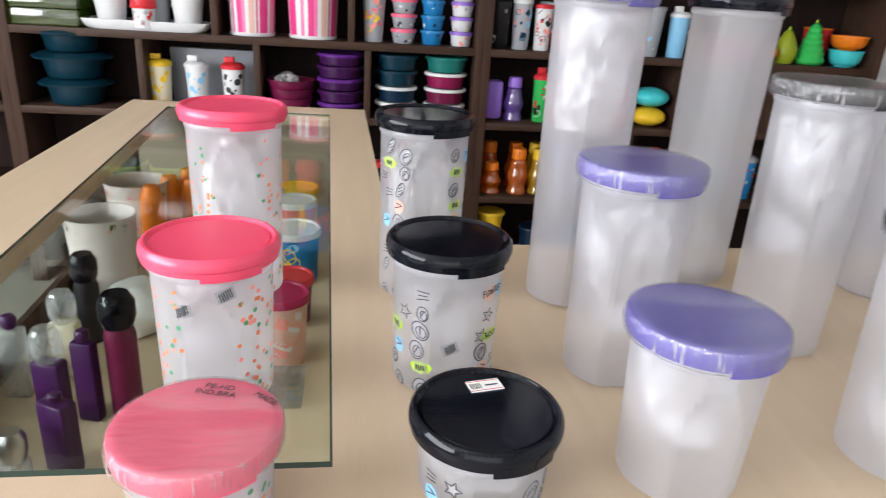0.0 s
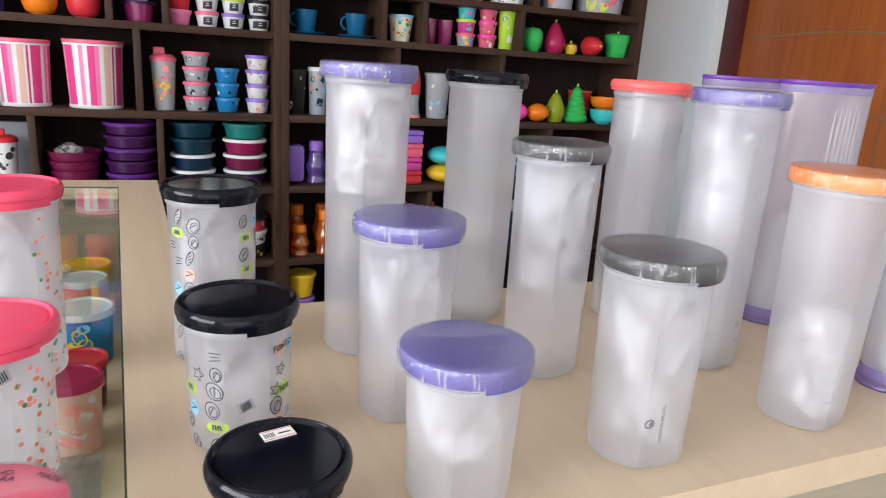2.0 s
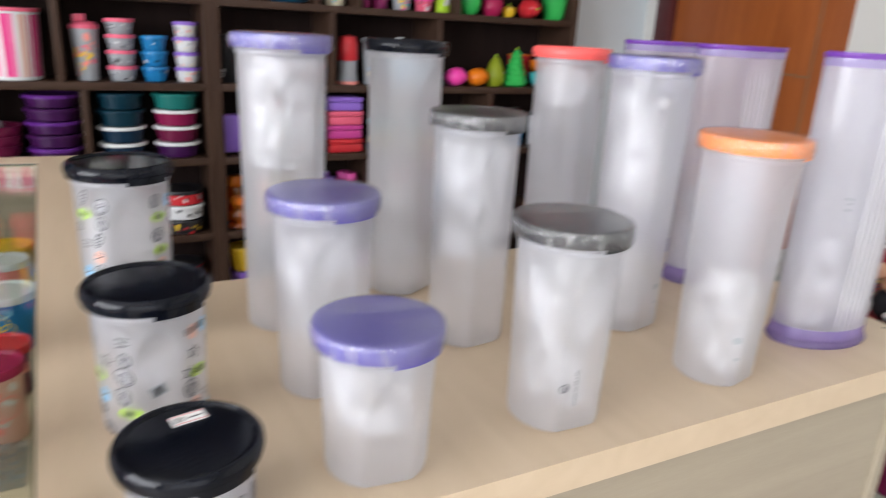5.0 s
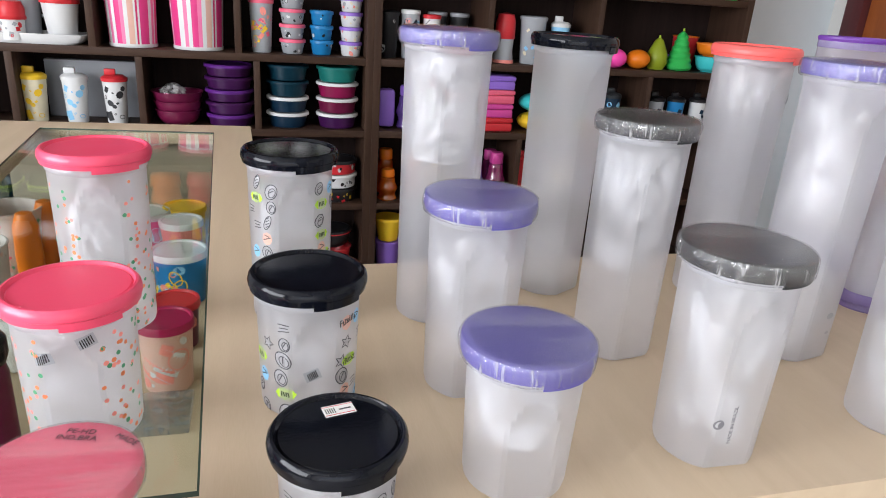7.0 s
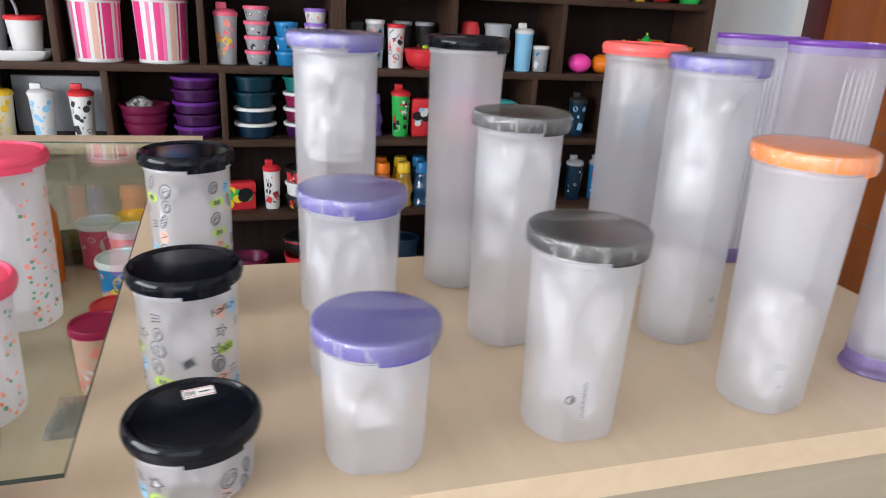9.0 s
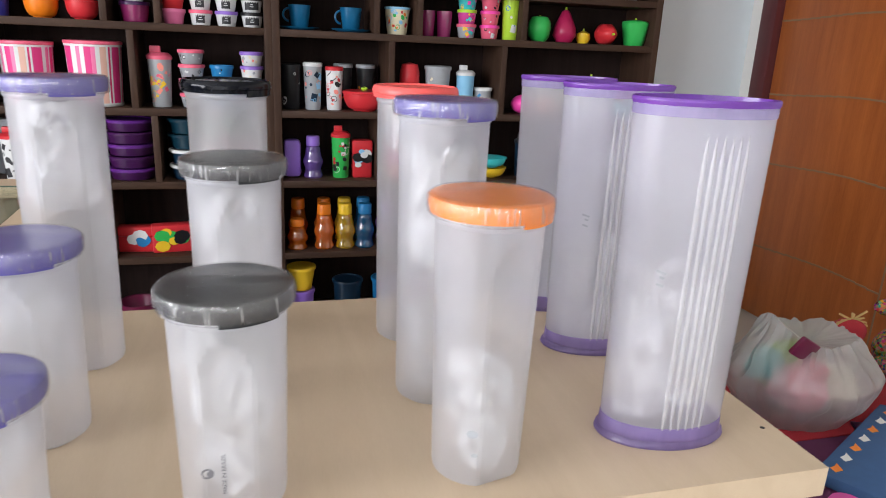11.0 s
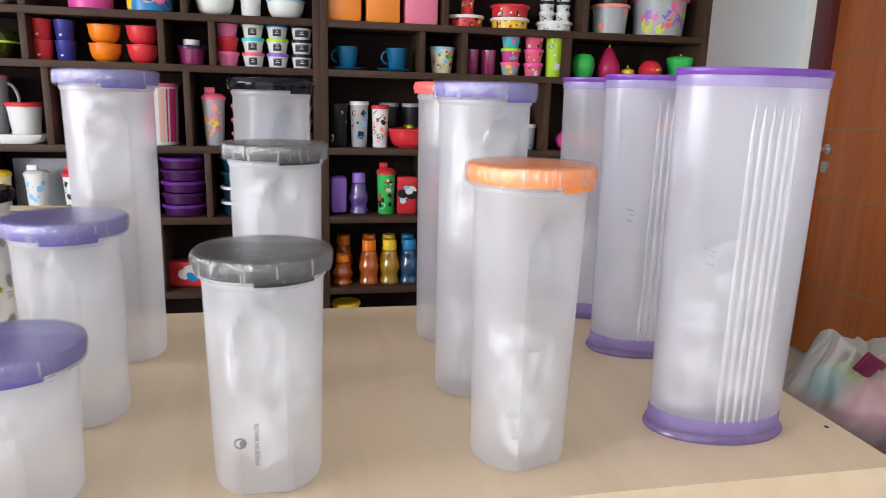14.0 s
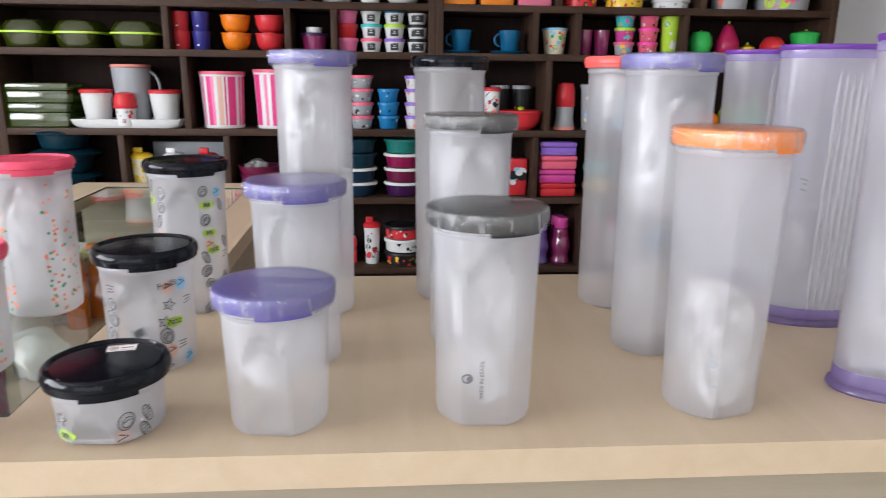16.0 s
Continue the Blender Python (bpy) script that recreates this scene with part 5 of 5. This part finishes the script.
def perfume(x, y, r, h, body, cap, label, square=False, cap_r=0.7, cap_h=0.25):
    r, h = r * 0.84, h * 0.84
    o = thing("perfume_bottle", label, "perfume", (x, y, CF), random.Random(x).uniform(-30, 30))
    hb = h * (1 - cap_h)
    if square:
        part("body", boxed(-r, r, -r * 0.6, r * 0.6, 0, hb, r * 0.25), M[body], o)
    else:
        part("body", lathe([(0, 0), (r, 0), (r, hb * 0.9), (r * 0.85, hb), (0, hb)], 24), M[body], o)
    part("cap", lathe([(r * cap_r * 0.8, hb + 0.0005), (r * cap_r, hb + h * cap_h * 0.3), (r * cap_r, hb + h * cap_h * 0.75), (r * cap_r * 0.7, h), (0, h)], 20), M[cap], o, f"{cap} cap")
    return o


perfume(-0.380, 0.711, 0.019, 0.10, "clear", "steel", "small perfume bottle with a silver cap", False, 0.95, 0.45)
perfume(-0.345, 0.749, 0.024, 0.13, "plum", "plum", "dark purple flat perfume bottle", True, 0.4, 0.1)
perfume(-0.398, 0.859, 0.024, 0.16, "plum", "clear", "dark perfume bottle with a clear faceted stopper", True, 0.95, 0.35)
perfume(-0.420, 0.968, 0.024, 0.16, "cream", "clear", "amber perfume bottle with a faceted stopper", True, 0.95, 0.35)
perfume(-0.350, 0.854, 0.018, 0.16, "plum", "plum", "slim violet perfume bottle", True, 0.6, 0.12)
perfume(-0.308, 0.868, 0.024, 0.215, "maroon", "black_gloss", "tall dark red bottle with a round black cap", False, 1.15, 0.26)
perfume(-0.425, 1.072, 0.022, 0.18, "black", "black_gloss", "dark bottle with a round black cap", False, 1.1, 0.3)
perfume(-0.465, 0.911, 0.020, 0.15, "clear", "plum", "pale violet perfume bottle", True, 0.6, 0.15)
vase_a = tub(0.060, 0.045, 0.17, "shell", None, "pale patterned vase in the display case", "vase", (), 51, at=(-0.445, 1.424, CF), n=14)
vase_b = tub(0.060, 0.050, 0.16, "shell", None, "floral patterned vase in the display case", "vase", (), 52, at=(-0.455, 1.243, CF), n=16)
for vase, keys in ((vase_a, ("rose", "blush", "leafgreen")), (vase_b, ("silver", "olive", "blush"))):
    prints(vase, cone(0.047, 0.060, 0.165), 0.165, keys, 5, 100, (0.004, 0.011), 34, 0.06, 0.94)
for i, (x, y) in enumerate(((-0.385, 1.443), (-0.335, 1.424), (-0.36, 1.500), (-0.30, 1.490), (-0.40, 1.367))):
    o = thing("shaker", "orange rounded shaker in the display case", "shaker", (x, y, CF), group="orange shakers")
    part("body", lathe([(0, 0), (0.022, 0), (0.024, 0.09), (0.022, 0.15), (0.014, 0.175), (0, 0.18)], 22), M["tangerine"], o)
bowl(0.075, 0.05, "clear_olive", "green glass bowl in the display case", "clear_olive", (-0.30, 1.623, CF + 0.0))
tub(0.050, 0.046, 0.11, "blue", "white", "blue printed mug in the display case", "mug", ("yellow", "salmon", "sky"), 53, at=(-0.125, 1.329, CF), n=4)
o = tub(0.040, 0.036, 0.12, "blush", "crimson", "pale pink jar with a dark red lid in the display case", "jar", ("white", "salmon"), 54, at=(-0.115, 1.006, CF), n=5)
tub(0.038, 0.034, 0.09, "maroon", "red", "dark red jar in the display case", "jar", ("salmon",), 55, at=(-0.115, 1.139, CF), n=3)
tub(0.042, 0.040, 0.12, "salmon", "white", "pale pink printed cup in the display case", "cup", ("rose",), 56, at=(-0.135, 1.481, CF), n=4)
tub(0.045, 0.042, 0.11, "rose", "white", "pink cup in the display case", "cup", ("white",), 57, at=(-0.215, 1.576, CF), n=4)
tub(0.045, 0.042, 0.11, "yellow", "yellow", "amber cup in the display case", "cup", at=(-0.14, 1.614, CF), n=4)
o = thing("stand", "low pale acrylic stand in the display case", "stand", (-0.125, 0.968, CF))
part("plate", boxed(-0.05, 0.05, -0.10, 0.0, 0, 0.012, 0.002), M["clear"], o)
o = thing("carton", "crumpled pale paper in the display case", "paper", (-0.36, 1.110, CF))
bm = bmesh.new()
bmesh.ops.create_icosphere(bm, subdivisions=3, radius=0.055)
wavy(bm, 0.02, 25, 8)
for v in bm.verts:
    v.co.z = max(0, v.co.z * 0.8 + 0.04)
part("sheet", bm, M["paper"], o)

# ---- side table with dolls and shopping bag ----
M["red_cloth"] = mat("red_cloth", (0.34, 0.015, 0.025), 0.85, vary=0.2, scale=60, bump=0.3)
M["plum_cloth"] = mat("plum_cloth", (0.12, 0.024, 0.08), 0.85, vary=0.2, scale=60, bump=0.3)
M["felt_grey"] = mat("slate_felt", (0.06, 0.07, 0.10), 0.95, vary=0.25, scale=80, bump=0.4)
M["felt_skin"] = mat("tan_felt", (0.55, 0.30, 0.19), 0.95, vary=0.15, scale=80, bump=0.3)
M["felt_dark"] = mat("black_cloth", (0.015, 0.015, 0.02), 0.95, vary=0.3, scale=80, bump=0.3)
M["felt_white"] = mat("white_felt", (0.75, 0.73, 0.72), 0.95, vary=0.1, scale=80, bump=0.3)
M["calico"] = mat("calico", (0.45, 0.30, 0.22), 0.95, vary=0.8, scale=45, bump=0.3)
cn = M["calico"].node_tree.nodes
vo = cn.new("ShaderNodeTexVoronoi")
vo.inputs["Scale"].default_value = 210
mx = cn.new("ShaderNodeMix")
mx.data_type, mx.blend_type, mx.inputs[0].default_value = "RGBA", "MULTIPLY", 1.0
mx.inputs[6].default_value = (0.55, 0.30, 0.20, 1)
links(M["calico"], cn["Texture Coordinate"].outputs["Object"], vo.inputs["Vector"])
links(M["calico"], vo.outputs["Color"], mx.inputs[7])
links(M["calico"], mx.outputs[2], cn["Principled BSDF"].inputs["Base Color"])
M["blue_cloth"] = mat("blue_cloth", (0.05, 0.12, 0.27), 0.9, vary=0.2, scale=70, bump=0.3)
M["straw"] = mat("straw_yarn", (0.50, 0.33, 0.13), 0.9, vary=0.25, scale=90, bump=0.2)
M["navy_felt"] = mat("navy_felt", (0.012, 0.016, 0.06), 0.95, vary=0.25, scale=80, bump=0.3)
SZ = 0.700
o = thing("side_table", "side table covered with red and plum cloth", "table", (0.03, -0.01, 0))
part("tabletop", boxed(0.985, 1.90, 0.47, 0.99, SZ - 0.03, SZ, 0.003), M["plum_cloth"], o)
part("cloth", boxed(0.985, 1.90, 0.72, 0.992, SZ - 0.0, SZ + 0.003, 0.001), M["red_cloth"], o, "red table cloth")
for x, y in ((1.02, 0.52), (1.86, 0.52), (1.02, 0.95), (1.86, 0.95)):
    part("leg", boxed(x - 0.02, x + 0.02, y - 0.02, y + 0.02, 0, SZ - 0.031), M["walnut_up"], o)
o = thing("glass_stand", "low glass display stand beside the counter", "display stand", (0, 0, 0))
gp = part("glass_shelf", boxed(0.935, 1.90, 0.12, 0.462, 0.652, 0.66), M["glass"], o, "glass shelf")
gp.visible_shadow = False
part("lower_shelf", boxed(0.973, 1.867, 0.135, 0.45, 0.40, 0.415, 0.002), M["plum_cloth"], o, "plum lower shelf")
for x in (0.96, 1.88):
    part("side_panel", boxed(x - 0.012, x + 0.012, 0.13, 0.455, 0, 0.651), M["plum_cloth"], o)


def blob(r, squash, amount, scale, seed, sub=4):
    bm = bmesh.new()
    bmesh.ops.create_icosphere(bm, subdivisions=sub, radius=r)
    wavy(bm, amount, scale, seed)
    for v in bm.verts:
        v.co = Vector((v.co.x * squash[0], v.co.y * squash[1], v.co.z * squash[2]))
    return bm


# shopping bag
o = thing("shopping_bag", "white translucent plastic shopping bag full of colourful packets", "bag", (1.340, 0.797, SZ + 0.003))
bm = bmesh.new()
N = 120
rings = []
for i in range(34):
    t = i / 33
    ring = []
    for k in range(N):
        a = 2 * math.pi * k / N
        c, d = math.cos(a), math.sin(a)
        r = 0.135 * (0.72 + 0.32 * math.sin(min(1, t * 1.9) * 1.57)) * (1 - 0.95 * max(0, t - 0.55) ** 1.1)
        fold = 0.05 + 0.22 * max(0, t - 0.5)
        r *= 1 + fold * noise.noise(Vector((c * 4, d * 4, t * 3))) + fold * 0.8 * noise.noise(Vector((c * 9, d * 9, t * 2 + 5)))
        up = max(0, t - 0.6) / 0.4 * (0.040 * max(0, -c) ** 5 + 0.012 * noise.noise(Vector((c * 5, d * 5, 2))))
        ring.append(bm.verts.new((r * c, r * 0.74 * d, 0.155 * t + up)))
    rings.append(ring)
for p, q in zip(rings, rings[1:]):
    for k in range(N):
        bm.faces.new((p[k], p[(k + 1) % N], q[(k + 1) % N], q[k]))
bm.faces.new(rings[0][::-1])
top = bm.verts.new((0.0, 0, 0.135))
for k in range(N):
    bm.faces.new((rings[-1][k], rings[-1][(k + 1) % N], top))
wavy(bm, 0.006, 30, 2, lambda c: min(1, c.z / 0.03))
part("bag", bm, M["bag"], o)
for i, (x, y, z, r, k) in enumerate(((-0.03, -0.03, 0.07, 0.050, "rose"), (0.045, -0.02, 0.06, 0.05, "cream"), (0.0, 0.03, 0.07, 0.055, "lime"), (0.06, 0.01, 0.045, 0.04, "salmon"), (-0.06, 0.02, 0.09, 0.035, "aqua"))):
    part("packet", blob(r, (1, 0.8, 0.9), 0.016, 22, i), M[k], o, f"{k} packet inside the bag", at=(x, y, z))
pk = part("wrapper", boxed(-0.026, 0.026, -0.004, 0.004, -0.018, 0.018, 0.003), M["maroon"], o, "dark printed wrapper sticking out", at=(-0.065, -0.062, 0.155))
pk.rotation_euler = (0.3, 0.5, 0.2)

# rag dolls
FELT = [M[k] for k in ("felt_dark", "felt_skin", "felt_white", "red_cloth", "felt_grey", "straw", "calico", "navy_felt")]


def lump(bm, c, r, sq, index, seed=1.0, amount=0.003, sub=3):
    """Adds a stuffed felt lump of one cloth to a doll."""
    n0, f0 = len(bm.verts), len(bm.faces)
    bmesh.ops.create_icosphere(bm, subdivisions=sub, radius=r)
    bm.verts.ensure_lookup_table()
    bm.faces.ensure_lookup_table()
    for v in bm.verts[n0:]:
        w = noise.noise_vector(v.co * 20 + Vector((seed, seed * 1.7, 0))) * amount
        v.co = Vector((v.co.x * sq[0], v.co.y * sq[1], v.co.z * sq[2])) + w + Vector(c)
    for f in bm.faces[f0:]:
        f.material_index = index


def ear(bm, c, w, h, lean, index):
    """A flat stuffed pointed ear."""
    f0 = len(bm.faces)
    q = [bm.verts.new((c[0] + u * w + v * lean, c[1] + d, c[2] + v * h)) for d in (-0.008, 0.008) for u, v in ((-0.5, 0), (0.5, 0), (0.22, 0.6), (0, 1), (-0.3, 0.55))]
    bm.faces.new(q[:5])
    bm.faces.new(q[:4:-1])
    for i in range(5):
        bm.faces.new((q[i], q[(i + 1) % 5], q[5 + (i + 1) % 5], q[5 + i]))
    bm.faces.ensure_lookup_table()
    for f in bm.faces[f0:]:
        f.material_index = index


def bow(bm, c, size, index):
    """A tied ribbon bow: two loops, a knot and two tails."""
    for sx in (-1, 1):
        lump(bm, (c[0] + sx * size * 0.55, c[1], c[2] + size * 0.12), size * 0.5, (1, 0.35, 0.5), index, 2.0 + sx, 0.002, 2)
        lump(bm, (c[0] + sx * size * 0.42, c[1], c[2] - size * 0.55), size * 0.42, (0.4, 0.2, 1), index, 5.0 + sx, 0.002, 2)
    lump(bm, c, size * 0.2, (1, 0.8, 1), index, 1.0, 0.001, 2)


def straws(bm, c, size, n, seed, index):
    """Short loose bits of yarn round a bow."""
    rnd = random.Random(seed)
    f0 = len(bm.faces)
    for _ in range(n):
        a, l = rnd.uniform(0, 2 * math.pi), size * rnd.uniform(0.6, 1.2)
        u, w = math.cos(a), math.sin(a)
        x0, z0 = c[0] + u * size * 0.1, c[2] + w * size * 0.1
        box(bm, -0.001, 0.001, -0.001, 0.001, 0, 1)
        bm.verts.ensure_lookup_table()
        for v in bm.verts[-8:]:
            t = v.co.z
            v.co = Vector((x0 + u * l * t - w * v.co.x * 2, c[1] + v.co.y - 0.006 * math.sin(t * 3), z0 + w * l * t + u * v.co.x * 2 - 0.012 * t * t))
    bm.faces.ensure_lookup_table()
    for f in bm.faces[f0:]:
        f.material_index = index


o = thing("cow_doll", "felt cow doll with a tan muzzle and red bows", "doll", (1.600, 0.745, SZ + 0.003), -30)
bm = bmesh.new()
lump(bm, (0, 0.005, 0.043), 0.046, (1.25, 0.9, 0.95), 0, 3)
for cx, cz, r in ((-0.03, 0.030, 0.016), (0.028, 0.022, 0.014), (0.046, 0.050, 0.012), (-0.012, 0.014, 0.012), (0.01, 0.062, 0.010)):
    lump(bm, (cx, -0.030, cz), r, (1.1, 0.5, 0.8), 2, cx * 90, 0.004, 2)
lump(bm, (0, -0.018, 0.100), 0.045, (1.30, 0.75, 0.62), 1, 4)
lump(bm, (0, -0.014, 0.132), 0.030, (1.15, 0.75, 0.95), 2, 5)
for sx in (-1, 1):
    lump(bm, (sx * 0.064, 0.0, 0.124), 0.026, (1.15, 0.4, 0.72), 1, 6 + sx)
    lump(bm, (sx * 0.0105, -0.040, 0.135), 0.0052, (1, 0.6, 1), 0, 1, 0, 2)
    lump(bm, (sx * 0.036, -0.048, 0.092), 0.0030, (1.6, 0.5, 0.5), 0, 1, 0, 1)
bow(bm, (0, -0.030, 0.166), 0.022, 3)
bow(bm, (0, -0.046, 0.062), 0.026, 3)
straws(bm, (0, -0.038, 0.062), 0.040, 14, 4, 5)
straws(bm, (0, -0.018, 0.164), 0.032, 9, 6, 5)
part("doll", bm, FELT, o)

o = thing("cat_doll", "slate blue felt cat doll with a red nose", "doll", (1.815, 0.800, SZ + 0.003), -30)
bm = bmesh.new()
lump(bm, (0, 0.01, 0.055), 0.060, (1.05, 0.8, 0.95), 4, 2)
lump(bm, (0.0, 0, 0.148), 0.050, (1.28, 0.55, 0.74), 4, 3)
for sx in (-1, 1):
    ear(bm, (sx * 0.040, 0, 0.168), 0.044, 0.052, sx * 0.014, 4)
    lump(bm, (sx * 0.008, -0.028, 0.160), 0.0045, (1, 0.6, 1.3), 2, 1, 0, 2)
    lump(bm, (sx * 0.008, -0.031, 0.160), 0.0024, (1, 0.5, 1.2), 0, 1, 0, 1)
    for k in range(3):
        lump(bm, (sx * 0.040, -0.026, 0.140 + 0.006 * k), 0.016, (1, 0.06, 0.06), 2, 1, 0, 1)
lump(bm, (0, -0.030, 0.144), 0.016, (1.25, 0.5, 0.75), 3, 1, 0.002, 2)
lump(bm, (0.016, -0.028, 0.106), 0.020, (1, 0.7, 0.9), 2, 4)
lump(bm, (-0.022, -0.026, 0.104), 0.018, (0.8, 0.7, 1), 2, 5)
lump(bm, (-0.050, -0.020, 0.110), 0.024, (1, 0.7, 0.85), 7, 6)
part("doll", bm, FELT, o)

o = thing("cow_doll", "patchwork calico cow doll with a pink snout", "doll", (1.685, 0.890, SZ + 0.003), -20)
bm = bmesh.new()
lump(bm, (0, 0, 0.050), 0.055, (1.1, 0.8, 0.95), 6, 2)
lump(bm, (0, -0.008, 0.122), 0.042, (1.15, 0.7, 0.85), 6, 3)
lump(bm, (0.010, -0.034, 0.115), 0.026, (1.2, 0.7, 0.8), 3, 4)
lump(bm, (0.006, -0.022, 0.146), 0.022, (1.2, 0.6, 0.7), 2, 5)
for sx in (-1, 1):
    lump(bm, (sx * 0.054, 0, 0.140), 0.022, (1.1, 0.4, 0.8), 6, 6 + sx)
    lump(bm, (sx * 0.010 + 0.006, -0.034, 0.150), 0.005, (1, 0.6, 1), 0, 1, 0, 2)
    lump(bm, (sx * 0.050, -0.030, 0.026), 0.024, (0.8, 1.2, 0.8), 6, 9 + sx)
part("doll", bm, FELT, o)

o = thing("rag_doll", "small rag doll in bright patchwork with red trim", "doll", (1.540, 0.905, SZ + 0.003), -10)
bm = bmesh.new()
lump(bm, (0, 0, 0.040), 0.045, (1.1, 0.8, 0.95), 6, 7)
lump(bm, (0, -0.006, 0.098), 0.032, (1.1, 0.8, 0.9), 3, 8)
lump(bm, (-0.035, -0.01, 0.070), 0.020, (0.7, 0.7, 1.3), 2, 9)
straws(bm, (0, -0.01, 0.122), 0.035, 16, 9, 5)
part("doll", bm, FELT, o)
o = thing("cup", "orange see-through cup on the side table", "cup", (1.775, 0.635, SZ))
part("body", lathe([(0, 0), (0.03, 0), (0.022, 0.02), (0.040, 0.05), (0.042, 0.12), (0.039, 0.12), (0.036, 0.05), (0, 0.03)], 28), M["clear_tangerine"], o)
o = thing("magazine", "plum magazine with orange and yellow rings on its cover", "magazine", (1.505, 0.585, SZ), -25)
part("cover", boxed(-0.15, 0.15, -0.10, 0.10, 0, 0.008, 0.001), M["plum"], o)
for r, k, z in ((0.075, "salmon", 0.0084), (0.055, "maroon", 0.0088), (0.036, "yellow", 0.0092)):
    part("cover_ring", lathe([(0, 0), (r, 0), (r, -0.0003)], 32), M[k], o, f"{k} printed ring", at=(0.0, -0.02, z))
o = thing("booklet", "white booklet with a line of dark lettering", "booklet", (1.335, 0.505, SZ), -20)
part("cover", boxed(-0.06, 0.06, -0.042, 0.042, 0, 0.007, 0.001), M["paper"], o)
bm = bmesh.new()
for i in range(7):
    box(bm, -0.035 + i * 0.011, -0.027 + i * 0.011, -0.010, 0.003, 0.0072, 0.0076)
part("cover_bars", bm, M["ink"], o)
eco_bottle(0.032, 0.172, "maroon", "magenta", "dark magenta water jug with pink cap", (1.055, 0.415, 0.6605))
bowl(0.065, 0.055, "clear_blue", "blue-green see-through bowl on the glass stand", "clear_blue", (1.20, 0.36, 0.6605))
lunch_box(0.035, 0.025, 0.03, "paper", "small white and green carton on the glass stand", (1.00, 0.335, 0.6605), 20, ("lime",), "carton", 2)
o = thing("folded_cloth", "folded blue cloth with a row of printed birds", "cloth", (1.375, 0.640, SZ + 0.003), 28)
part("fold", boxed(-0.16, 0.16, -0.05, 0.05, 0.0, 0.022, 0.006), M["blue_cloth"], o)
for i in range(7):
    bm = bmesh.new()
    cx = -0.13 + i * 0.043
    bm.faces.new([bm.verts.new((cx + u, 0.025 + w, 0.0226)) for u, w in ((-0.014, 0), (0, -0.006), (0.014, 0.008), (0.004, 0.007), (-0.008, 0.010))])
    part("bird_print", bm, M["paper" if i % 2 else "orange"], o)
